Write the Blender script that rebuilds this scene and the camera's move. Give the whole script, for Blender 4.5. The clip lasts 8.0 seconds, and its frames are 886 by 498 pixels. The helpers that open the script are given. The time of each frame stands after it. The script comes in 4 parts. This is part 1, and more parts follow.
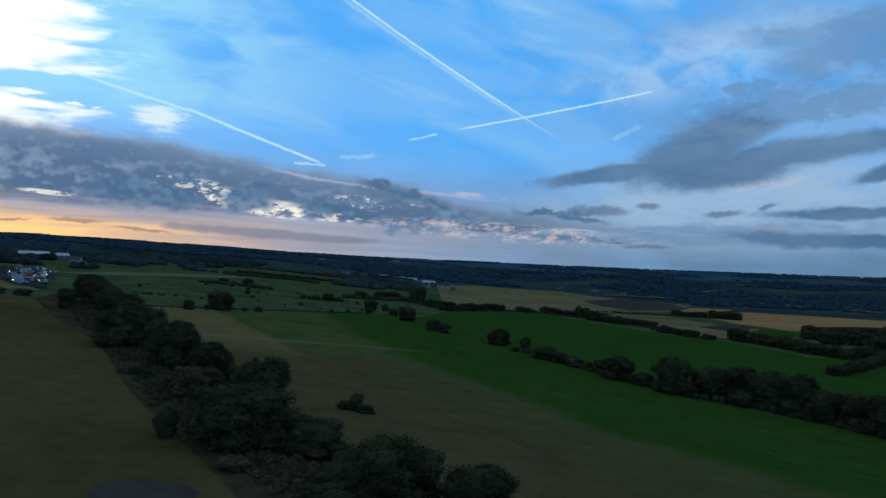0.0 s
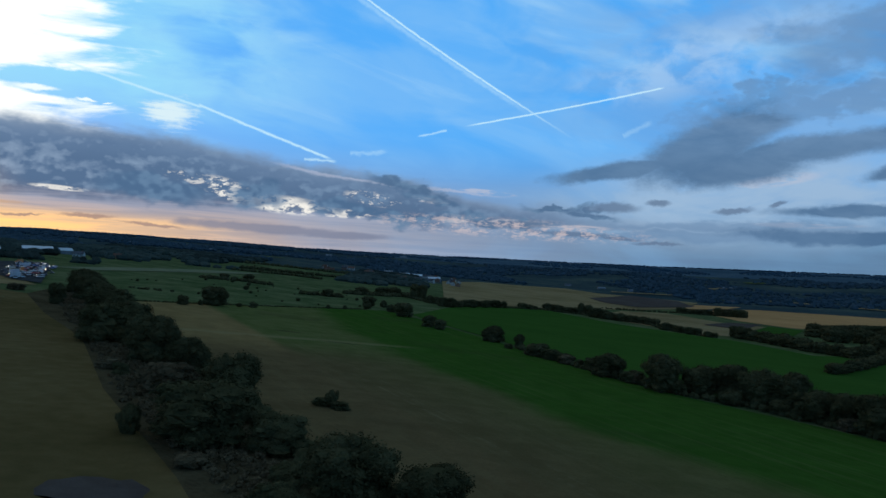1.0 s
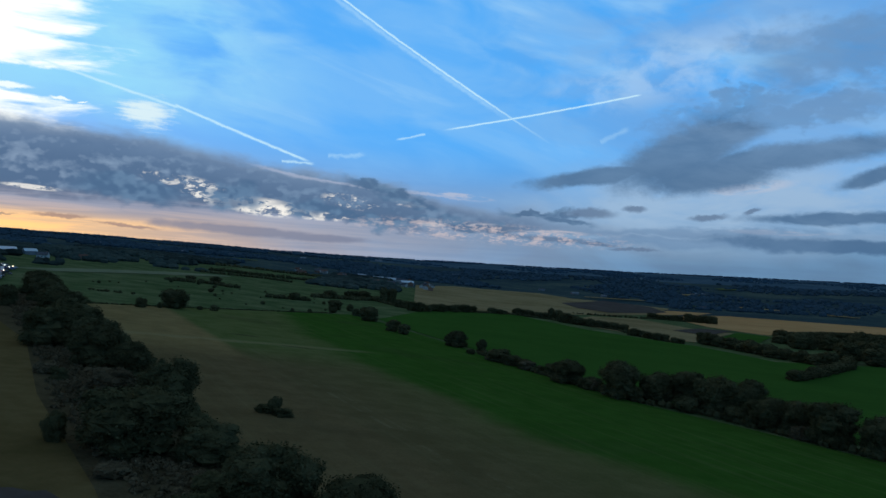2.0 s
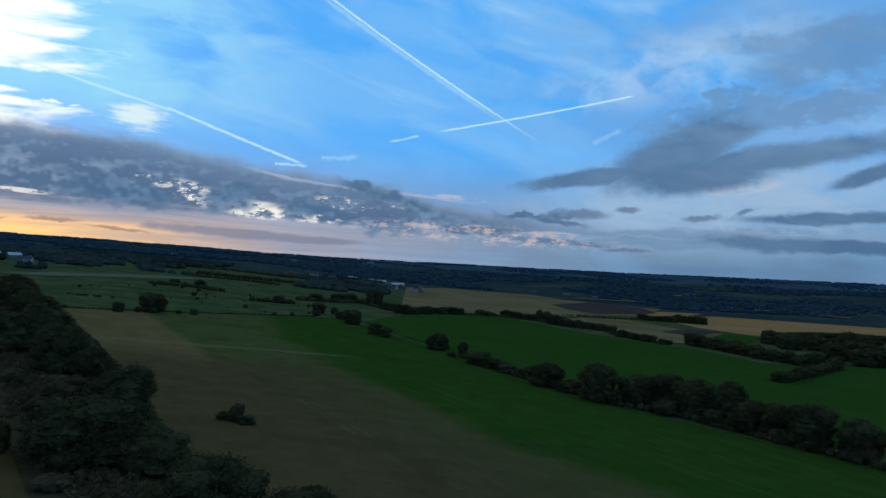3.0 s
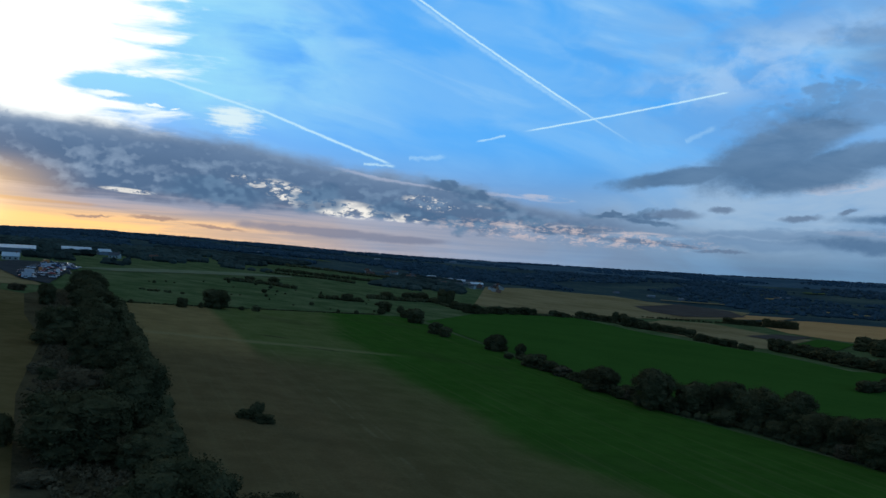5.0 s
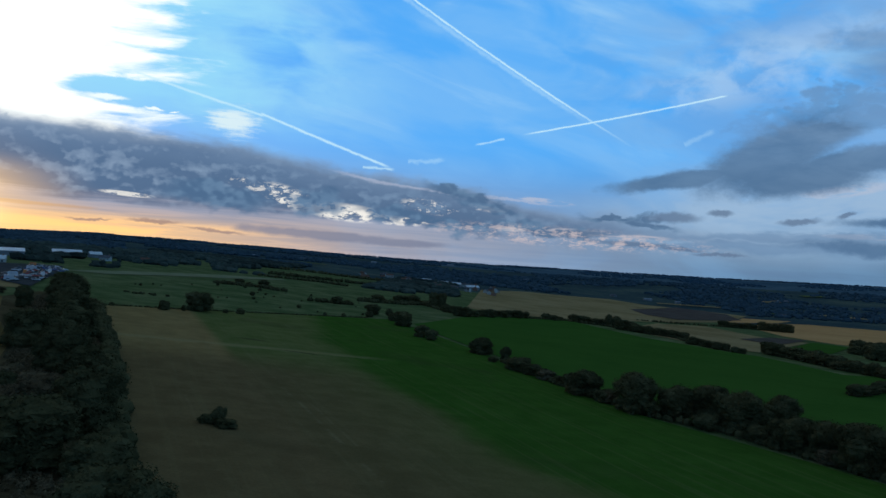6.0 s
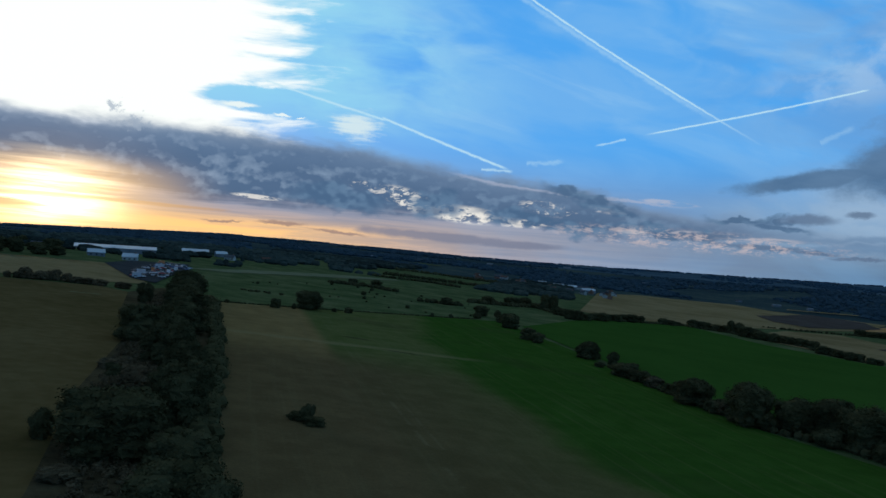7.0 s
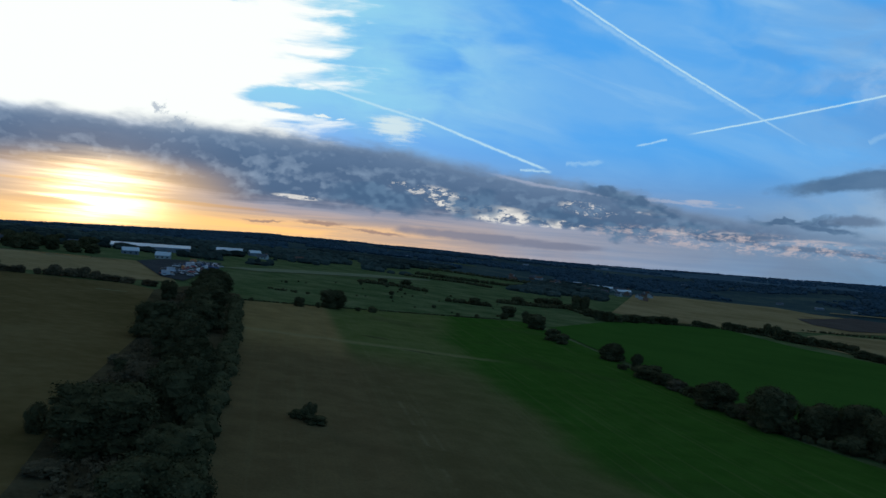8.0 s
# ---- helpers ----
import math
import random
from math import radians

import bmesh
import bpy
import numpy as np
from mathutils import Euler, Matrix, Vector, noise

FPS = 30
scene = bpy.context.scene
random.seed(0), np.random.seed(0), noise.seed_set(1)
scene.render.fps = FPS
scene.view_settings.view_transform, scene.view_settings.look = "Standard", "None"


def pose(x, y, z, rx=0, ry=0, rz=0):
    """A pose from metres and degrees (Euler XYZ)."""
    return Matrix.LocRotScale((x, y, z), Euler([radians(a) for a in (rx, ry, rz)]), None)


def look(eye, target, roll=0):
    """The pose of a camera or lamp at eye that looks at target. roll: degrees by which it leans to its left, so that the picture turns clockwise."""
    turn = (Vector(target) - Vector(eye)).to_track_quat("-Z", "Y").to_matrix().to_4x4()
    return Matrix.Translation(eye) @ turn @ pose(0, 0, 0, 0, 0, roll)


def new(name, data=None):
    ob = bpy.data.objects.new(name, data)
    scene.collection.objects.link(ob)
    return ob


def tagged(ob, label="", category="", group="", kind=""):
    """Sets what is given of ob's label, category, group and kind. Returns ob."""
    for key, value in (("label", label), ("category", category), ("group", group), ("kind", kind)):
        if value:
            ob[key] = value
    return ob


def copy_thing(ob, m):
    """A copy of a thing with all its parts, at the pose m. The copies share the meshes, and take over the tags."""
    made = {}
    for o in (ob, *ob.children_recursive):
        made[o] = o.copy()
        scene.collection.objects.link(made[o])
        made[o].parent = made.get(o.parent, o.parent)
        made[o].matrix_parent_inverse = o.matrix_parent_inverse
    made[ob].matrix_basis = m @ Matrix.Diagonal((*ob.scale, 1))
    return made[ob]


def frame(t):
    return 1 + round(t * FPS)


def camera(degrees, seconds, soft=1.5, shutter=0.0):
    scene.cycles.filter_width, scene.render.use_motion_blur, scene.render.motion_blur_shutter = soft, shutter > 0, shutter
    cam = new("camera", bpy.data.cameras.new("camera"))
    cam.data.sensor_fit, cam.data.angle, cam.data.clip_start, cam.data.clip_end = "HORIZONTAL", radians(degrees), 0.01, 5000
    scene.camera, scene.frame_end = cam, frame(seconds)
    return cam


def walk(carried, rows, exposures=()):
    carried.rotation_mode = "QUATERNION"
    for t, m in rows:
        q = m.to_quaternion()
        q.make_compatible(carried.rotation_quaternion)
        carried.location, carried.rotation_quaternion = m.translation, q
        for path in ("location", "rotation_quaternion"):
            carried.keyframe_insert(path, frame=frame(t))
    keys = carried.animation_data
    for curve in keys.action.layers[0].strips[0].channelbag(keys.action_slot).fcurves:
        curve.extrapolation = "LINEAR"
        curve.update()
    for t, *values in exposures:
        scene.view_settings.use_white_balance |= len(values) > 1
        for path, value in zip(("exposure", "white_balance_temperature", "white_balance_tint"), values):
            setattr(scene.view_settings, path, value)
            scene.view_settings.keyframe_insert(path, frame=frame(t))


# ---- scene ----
cam = camera(58.0, 8.0)
PATH = [
    (0, (9.322, -11.993, 33.092), (9.469, -9.999, 33.128), 2.2),
    (0.5, (13.062, -11.203, 33.056), (13.172, -9.206, 33.086), 2.4),
    (1, (16.635, -10.52, 33.269), (16.759, -8.524, 33.295), 2.4),
    (1.5, (20.084, -9.83, 33.562), (20.23, -7.836, 33.593), 2.5),
    (2, (23.349, -8.858, 33.891), (23.529, -6.866, 33.929), 2.9),
    (2.2, (24.592, -8.243, 33.996), (24.778, -6.253, 34.04), 2.8),
    (3.3, (31.744, -5.229, 34.491), (31.941, -3.239, 34.534), 2.6),
    (3.5, (33.235, -4.779, 34.49), (33.43, -2.789, 34.533), 2.5),
    (4, (36.288, -2.814, 34.753), (36.46, -0.822, 34.798), 2.7),
    (4.5, (39.278, -0.715, 34.541), (39.415, 1.28, 34.582), 2.6),
    (4.7, (40.915, -0.332, 34.643), (40.905, 1.668, 34.675), 3.1),
    (5.8, (47.924, 4.181, 34.551), (47.898, 6.181, 34.588), 3.1),
    (6, (49.499, 4.717, 34.546), (49.481, 6.717, 34.586), 3.1),
    (6.5, (52.326, 6.881, 34.562), (52.32, 8.881, 34.604), 3.1),
    (6.7, (53.443, 8.079, 34.479), (53.436, 10.078, 34.515), 3.1),
    (6.8, (54.049, 8.511, 34.474), (53.97, 10.509, 34.508), 3.2),
    (6.9, (54.655, 8.941, 34.47), (54.456, 10.931, 34.493), 3.4),
    (7, (54.992, 9.762, 34.392), (54.681, 11.737, 34.42), 3.6),
    (7.2, (56.481, 10.215, 34.459), (56.107, 12.179, 34.492), 3.8),
    (7.5, (58.284, 11.616, 34.455), (57.875, 13.574, 34.483), 3.9),
    (8, (61.607, 13.235, 34.428), (61.202, 15.193, 34.451), 3.9),
]
walk(cam, [(t, look(eye, target, roll)) for t, eye, target, roll in PATH],
     exposures=((0.0, 0.0, 6500, 5), (4.5, 0.0, 6500, 5), (6.5, -0.04, 6500, 5), (7.0, -0.14, 6500, 5), (8.0, -0.16, 6500, 5)))

# ---- world: dusk sky with cloud banks and condensation trails ----
SUN_AZ, SUN_EL = -35.3, 2.6          # degrees from +y towards +x, and above the horizon
world = bpy.data.worlds.new("dusk_sky")
scene.world = world
world.use_nodes = True
nt = world.node_tree
nt.nodes.clear()


def put(tree, node, socket, value):
    if isinstance(value, (int, float, tuple)):
        node.inputs[socket].default_value = value
    else:
        tree.links.new(value, node.inputs[socket])


def mth(op, *args):
    n = nt.nodes.new("ShaderNodeMath")
    n.operation = op
    for i, a in enumerate(args):
        put(nt, n, i, a)
    return n.outputs[0]


def ease(x, lo, hi, a=0.0, b=1.0):
    n = nt.nodes.new("ShaderNodeMapRange")
    n.interpolation_type = "SMOOTHSTEP"
    for s, v in zip(("Value", "From Min", "From Max", "To Min", "To Max"), (x, lo, hi, a, b)):
        put(nt, n, s, v)
    return n.outputs[0]


def vec(x, y, z=0.0):
    n = nt.nodes.new("ShaderNodeCombineXYZ")
    for i, v in enumerate((x, y, z)):
        put(nt, n, i, v)
    return n.outputs[0]


def fbm(v, scale, detail=4.0, rough=0.55, distort=0.0):
    n = nt.nodes.new("ShaderNodeTexNoise")
    for s, val in (("Vector", v), ("Scale", scale), ("Detail", detail), ("Roughness", rough), ("Distortion", distort)):
        put(nt, n, s, val)
    return n.outputs["Fac"]


def cells(v, scale):
    """Rounded heads of heaped cloud: 1 at the middle of a head, 0 at its edge."""
    n = nt.nodes.new("ShaderNodeTexVoronoi")
    n.feature, n.distance = "SMOOTH_F1", "EUCLIDEAN"
    for s, val in (("Vector", v), ("Scale", scale), ("Detail", 2.0), ("Roughness", 0.5), ("Smoothness", 0.25)):
        put(nt, n, s, val)
    return mth("SUBTRACT", 1.0, n.outputs["Distance"])


def tint(fac, a, b, how="MIX"):
    n = nt.nodes.new("ShaderNodeMix")
    n.data_type, n.blend_type, n.clamp_factor = "RGBA", how, True
    put(nt, n, 0, fac)
    put(nt, n, 6, a)
    put(nt, n, 7, b)
    return n.outputs[2]


def rgb(r, g, b):
    return (r, g, b, 1.0)


way = nt.nodes.new("ShaderNodeTexCoord").outputs["Generated"]
sep = nt.nodes.new("ShaderNodeSeparateXYZ")
nt.links.new(way, sep.inputs[0])
AZ = mth("MULTIPLY", mth("ARCTAN2", sep.outputs[0], sep.outputs[1]), 57.29578)
EL = mth("MULTIPLY", mth("ARCSINE", sep.outputs[2]), 57.29578)

# billow the cloud outlines: wide, flat eddies low down
soft_v = vec(mth("MULTIPLY", AZ, 0.10), mth("MULTIPLY", EL, 0.28), 3.7)
puff_v = vec(mth("MULTIPLY", AZ, 0.32), mth("MULTIPLY", EL, 0.46), 9.1)
lee_v = vec(mth("ADD", mth("MULTIPLY", AZ, 0.32), -0.10), mth("ADD", mth("MULTIPLY", EL, 0.46), 0.20), 9.1)
wisp_v = vec(mth("MULTIPLY", mth("ADD", AZ, mth("MULTIPLY", EL, -1.0)), 0.055), mth("MULTIPLY", mth("ADD", EL, mth("MULTIPLY", AZ, 0.26)), 0.34), 1.3)
streak_v = vec(mth("MULTIPLY", AZ, 0.05), mth("MULTIPLY", mth("ADD", EL, mth("MULTIPLY", AZ, 0.012)), 1.05), 6.2)
soft = fbm(soft_v, 1.5, 5.0, 0.58, 0.4)
puff = fbm(puff_v, 1.15, 6.0, 0.55, 0.25)
lee = fbm(lee_v, 1.15, 6.0, 0.55, 0.25)
wisp = fbm(wisp_v, 1.25, 4.5, 0.52, 0.7)
streak = fbm(streak_v, 1.6, 5.0, 0.6, 0.3)
fine = fbm(puff_v, 6.0, 4.0, 0.6)
form = ease(mth("SUBTRACT", puff, lee), -0.16, 0.17)          # 1 where a billow faces the light
U = mth("ADD", AZ, mth("MULTIPLY", mth("SUBTRACT", soft, 0.5), 7.0))
V = mth("ADD", EL, mth("ADD", mth("MULTIPLY", mth("SUBTRACT", puff, 0.5), 2.7), mth("MULTIPLY", mth("SUBTRACT", fine, 0.5), 0.5)))

broad_v = vec(mth("MULTIPLY", AZ, 0.085), mth("MULTIPLY", mth("ADD", EL, mth("MULTIPLY", AZ, 0.16)), 0.20), 7.7)
broad = fbm(broad_v, 1.4, 5.0, 0.50, 0.5)
heap_v = vec(mth("ADD", mth("MULTIPLY", AZ, 0.42), mth("MULTIPLY", fine, 0.34)), mth("ADD", mth("MULTIPLY", EL, 0.72), mth("MULTIPLY", puff, 0.5)), 4.4)
heap = cells(heap_v, 1.15)
V_HEAP = mth("SUBTRACT", EL, mth("ADD", mth("MULTIPLY", mth("SUBTRACT", heap, 0.62), 1.9), mth("MULTIPLY", mth("SUBTRACT", fine, 0.5), 0.9)))
V_SMOOTH = mth("ADD", EL, mth("ADD", mth("MULTIPLY", mth("SUBTRACT", soft, 0.5), 2.2), mth("MULTIPLY", mth("SUBTRACT", puff, 0.5), 0.8)))
V_WHITE = mth("ADD", EL, mth("ADD", mth("MULTIPLY", mth("SUBTRACT", soft, 0.5), 0.9), mth("MULTIPLY", mth("SUBTRACT", fine, 0.5), 0.25)))
V_FRONT = mth("SUBTRACT", EL, mth("ADD", mth("MULTIPLY", mth("SUBTRACT", heap, 0.62), 1.1), mth("MULTIPLY", mth("SUBTRACT", puff, 0.5), 0.9)))
V_CALM = mth("ADD", EL, mth("ADD", mth("MULTIPLY", mth("SUBTRACT", puff, 0.5), 0.5), mth("MULTIPLY", mth("SUBTRACT", fine, 0.5), 0.35)))


def blob(cu, cv, a, b, lean=0.0, u=None, v=None):
    """1 at the middle of a leaning oval of half-axes a and b degrees, 0 on its rim."""
    du, dv = mth("SUBTRACT", u or U, cu), mth("SUBTRACT", v or V, cv)
    c, s = math.cos(radians(lean)), math.sin(radians(lean))
    p = mth("DIVIDE", mth("ADD", mth("MULTIPLY", du, c), mth("MULTIPLY", dv, s)), a)
    q = mth("DIVIDE", mth("SUBTRACT", mth("MULTIPLY", dv, c), mth("MULTIPLY", du, s)), b)
    return mth("SUBTRACT", 1.0, mth("SQRT", mth("ADD", mth("MULTIPLY", p, p), mth("MULTIPLY", q, q))))


def widest(shapes):
    out = shapes[0]
    for s in shapes[1:]:
        out = mth("MAXIMUM", out, s)
    return out


def times(*f):
    out = f[0]
    for g in f[1:]:
        out = mth("MULTIPLY", out, g)
    return out


def trail(u0, v0, u1, v1, half, ragged, fade=0.80):
    """How much of a condensation trail from one bearing to another covers the sky."""
    du, dv = u1 - u0, v1 - v0
    length = math.hypot(du, dv)
    x = mth("DIVIDE", mth("ADD", mth("MULTIPLY", mth("SUBTRACT", AZ, u0), du / length), mth("MULTIPLY", mth("SUBTRACT", EL, v0), dv / length)), length)
    wob = mth("MULTIPLY", mth("SUBTRACT", fine, 0.5), ragged)
    y = mth("ABSOLUTE", mth("ADD", wob, mth("SUBTRACT", mth("MULTIPLY", mth("SUBTRACT", EL, v0), du / length), mth("MULTIPLY", mth("SUBTRACT", AZ, u0), dv / length))))
    across = ease(y, 0.0, half, 1.0, 0.0)
    return times(across, ease(x, 0.0, 0.03), ease(x, fade, 1.0, 1.0, 0.0))


# clear sky: deep blue, paling to a dusk haze that is warm towards the sun and slate blue away from it
sky = nt.nodes.new("ShaderNodeTexSky")
sky.sky_type, sky.sun_disc = "NISHITA", False
sky.sun_elevation, sky.sun_rotation = radians(SUN_EL), radians(SUN_AZ)
sky.altitude, sky.dust_density, sky.ozone_density = 60, 1.5, 3.0
sun_near = mth("SQRT", mth("ADD", mth("POWER", mth("MULTIPLY", mth("SUBTRACT", AZ, SUN_AZ), 0.55), 2.0), mth("POWER", mth("SUBTRACT", EL, SUN_EL), 2.0)))
clear = tint(ease(EL, 17.0, 34.0), rgb(0.062, 0.375, 0.94), rgb(0.088, 0.095, 0.092))
clear = tint(0.04, clear, sky.outputs[0])
haze = tint(ease(AZ, -6.0, 24.0), rgb(0.32, 0.345, 0.45), rgb(0.130, 0.225, 0.36))
haze = tint(ease(streak, 0.36, 0.70, 0.0, 0.5), haze, tint(ease(AZ, 0.0, 30.0), rgb(0.20, 0.245, 0.38), rgb(0.105, 0.175, 0.30)))
clear = tint(ease(EL, 1.5, 9.0, 0.95, 0.0), clear, haze)
# milky veil: broad and soft, a few drawn-out streaks in it
veil = times(ease(broad, 0.34, 0.66), ease(EL, 4.0, 9.0, 0.2, 0.62), ease(AZ, -14.0, 10.0, 0.75, 1.0))
clear = tint(veil, clear, rgb(0.235, 0.52, 0.93))
clear = tint(times(ease(wisp, 0.46, 0.74), ease(broad, 0.40, 0.62), ease(EL, 6.0, 12.0, 0.0, 0.42)), clear, rgb(0.42, 0.68, 0.96))
clear = tint(times(ease(blob(-17, 14.5, 13, 6.0, -12, AZ, EL), -0.3, 0.8, 0.0, 0.62), ease(broad, 0.36, 0.60), ease(puff, 0.25, 0.7, 0.6, 1.0)), clear, rgb(0.40, 0.76, 0.98))
clear = tint(times(ease(blob(29, 13, 17, 9, 0, AZ, EL), -0.5, 0.6, 0.0, 0.62), ease(soft, 0.28, 0.62)), clear, rgb(0.205, 0.375, 0.68))
clear = tint(times(ease(blob(21, 14.2, 9, 2.2, 14, AZ, EL), -0.3, 0.6, 0.0, 0.6), ease(puff, 0.40, 0.62)), clear, rgb(0.40, 0.60, 0.90))
clear = tint(times(ease(blob(25, 4.8, 16, 3.4, 3, AZ, EL), -0.3, 0.6, 0.0, 0.85), ease(soft, 0.30, 0.60, 0.45, 1.0)), clear, rgb(0.36, 0.50, 0.70))
# thin bright cloud round the sun, a clear notch along its foot
ragged_white = fbm(vec(mth("MULTIPLY", AZ, 0.13), mth("MULTIPLY", mth("ADD", EL, mth("MULTIPLY", AZ, -0.05)), 0.62), 8.8), 1.5, 6.0, 0.56, 0.35)
edge = mth("ADD", mth("SUBTRACT", -21.2, AZ), mth("ADD", mth("MULTIPLY", mth("SUBTRACT", ragged_white, 0.5), 15.0), mth("MULTIPLY", mth("SUBTRACT", streak, 0.5), 5.0)))
whole_edge = edge
edge = mth("SUBTRACT", edge, ease(mth("ADD", blob(-21.3, 10.25, 6.4, 1.0, -3, AZ, V_WHITE), mth("MULTIPLY", mth("SUBTRACT", streak, 0.5), 0.9)), -0.30, 0.70, 0.0, 9.0))
edge = mth("SUBTRACT", edge, ease(blob(-28.0, 17.2, 3.0, 1.0, 0, AZ, V_WHITE), -0.3, 0.5, 0.0, 5.0))
white = times(ease(edge, -2.6, 2.6), ease(mth("ADD", EL, mth("MULTIPLY", AZ, 0.02)), 6.0, 7.4), ease(EL, 22.0, 34.0, 1.0, 0.0), ease(AZ, -64.0, -46.0))
clear = tint(times(ease(whole_edge, -14.0, 3.0, 0.0, 0.7), ease(EL, 7.5, 11.0), ease(EL, 22.0, 34.0, 1.0, 0.0), ease(AZ, -70.0, -46.0)), clear, rgb(0.36, 0.78, 1.0))
clear = tint(white, clear, rgb(1.12, 1.13, 1.13))
bars = widest([blob(-23.9, 9.85, 1.7, 0.22, -1, AZ, V_WHITE), blob(-20.9, 9.45, 0.8, 0.13, -3, AZ, V_WHITE), blob(-19.6, 9.3, 0.4, 0.08, 0, AZ, V_WHITE)])
clear = tint(ease(bars, 0.0, 0.6, 0.0, 0.9), clear, rgb(0.98, 1.04, 1.04))
comb = fbm(vec(mth("MULTIPLY", AZ, 0.32), mth("MULTIPLY", mth("ADD", EL, mth("MULTIPLY", AZ, 0.05)), 3.2), 1.9), 1.0, 4.0, 0.6, 0.2)
patch = ease(mth("ADD", blob(-15.7, 9.05, 2.2, 1.35, -6, AZ, EL), mth("ADD", mth("MULTIPLY", mth("SUBTRACT", comb, 0.5), 1.5), mth("MULTIPLY", mth("SUBTRACT", fine, 0.5), 0.5))), 0.05, 0.75)
clear = tint(mth("MULTIPLY", patch, 0.85), clear, rgb(0.80, 0.92, 0.96))
# warm afterglow above the horizon towards the sun
glow = times(ease(EL, 1.0, 4.8, 1.0, 0.0), ease(AZ, -34.0, 12.0, 1.0, 0.0))
clear = tint(glow, clear, tint(ease(streak, 0.42, 0.62), rgb(0.66, 0.45, 0.36), rgb(0.42, 0.33, 0.33)))
gold = times(ease(EL, 1.5, 2.6, 1.0, 0.0), ease(AZ, -26.0, -4.0, 1.0, 0.0), ease(streak, 0.36, 0.62, 1.0, 0.6))
clear = tint(gold, clear, rgb(1.30, 0.74, 0.28))

# condensation trails
trails = widest([
    mth("MULTIPLY", trail(-4.6, 18.95, 13.2, 8.45, 0.115, 0.14, 0.62), 0.95), mth("MULTIPLY", trail(-4.85, 18.75, 10.0, 10.15, 0.26, 0.35), 0.30),
    mth("MULTIPLY", trail(18.7, 12.37, 4.6, 9.5, 0.10, 0.1, 0.9), 0.95),
    mth("MULTIPLY", trail(3.5, 9.2, 1.3, 8.6, 0.12, 0.3), 0.6),
    mth("MULTIPLY", trail(-22.3, 11.65, -13.4, 9.6, 0.14, 0.12, 0.95), 0.8),
    mth("MULTIPLY", trail(-14.0, 9.85, -4.4, 6.65, 0.15, 0.15, 0.9), 0.9),
    mth("MULTIPLY", trail(-6.6, 6.65, -4.2, 6.6, 0.14, 0.3), 0.7),
    mth("MULTIPLY", trail(-3.4, 7.2, -0.6, 7.5, 0.24, 0.5), 0.32),
    mth("MULTIPLY", trail(15.9, 9.1, 18.0, 10.1, 0.26, 0.4), 0.22)])
clear = tint(times(trails, ease(fine, 0.15, 0.5, 0.55, 0.92)), clear, rgb(0.60, 0.86, 1.02))

# cloud bank: a band of heaped cloud with a soft top, a flat torn foot and lit gaps low down
def billow(dx, dy):
    """Heaped heads of cloud seen from the side; shifted by some degrees to tell lit flanks from shaded ones."""
    x_ = mth("ADD", mth("MULTIPLY", mth("ADD", AZ, dx), 0.42), mth("MULTIPLY", mth("SUBTRACT", puff, 0.5), 0.7))
    y_ = mth("ADD", mth("MULTIPLY", mth("ADD", EL, dy), 0.62), mth("MULTIPLY", mth("SUBTRACT", fine, 0.5), 0.12))
    n = nt.nodes.new("ShaderNodeTexVoronoi")
    n.feature = "SMOOTH_F1"
    for s_, val in (("Vector", vec(x_, y_, 2.6)), ("Scale", 1.0), ("Detail", 2.0), ("Roughness", 0.55), ("Lacunarity", 2.2), ("Smoothness", 0.7)):
        put(nt, n, s_, val)
    return mth("SUBTRACT", 1.0, n.outputs["Distance"])


heads = billow(0.0, 0.0)
relief = ease(mth("SUBTRACT", heads, billow(0.16, 0.36)), -0.17, 0.20)
BANK_TOP = mth("ADD", ease(AZ, -21.0, -1.0, 8.3, 6.2), mth("ADD", ease(AZ, -1.0, 9.0, 0.0, -1.7), ease(AZ, 9.0, 20.0, 0.0, -1.0)))
BANK_FOOT = mth("ADD", ease(AZ, -36.0, -26.0, 4.3, 3.15), ease(AZ, -20.0, 4.0, 0.0, -0.55))
under_top = mth("ADD", mth("SUBTRACT", BANK_TOP, EL), mth("ADD", mth("MULTIPLY", mth("SUBTRACT", heads, 0.62), 0.45), mth("MULTIPLY", mth("SUBTRACT", soft, 0.5), 2.0)))
over_foot = mth("ADD", mth("SUBTRACT", EL, BANK_FOOT), mth("ADD", mth("MULTIPLY", mth("SUBTRACT", streak, 0.5), 1.1), mth("MULTIPLY", mth("SUBTRACT", puff, 0.5), 0.5)))
dense = times(ease(under_top, -0.30, 0.75), ease(over_foot, -0.20, 0.30), ease(AZ, 6.0, 20.0, 1.0, 0.35))
sheet = tint(ease(soft, 0.36, 0.66), rgb(0.130, 0.205, 0.350), rgb(0.195, 0.285, 0.450))
low_down = ease(under_top, 0.2, 2.6)                  # the heads stand out below the smooth upper part
grainy = ease(mth("SUBTRACT", fine, 0.5), -0.25, 0.25, -0.10, 0.10)
shade = mth("ADD", mth("ADD", mth("MULTIPLY", relief, 0.62), grainy), mth("ADD", mth("MULTIPLY", mth("SUBTRACT", form, 0.5), 0.75), mth("MULTIPLY", mth("SUBTRACT", heads, 0.6), 0.5)))
heaped = tint(shade, rgb(0.084, 0.148, 0.272), tint(ease(AZ, -40.0, 5.0), rgb(0.290, 0.370, 0.520), rgb(0.190, 0.295, 0.460)))
bank_rgb = tint(mth("ADD", mth("MULTIPLY", low_down, 0.62), 0.30), sheet, heaped)
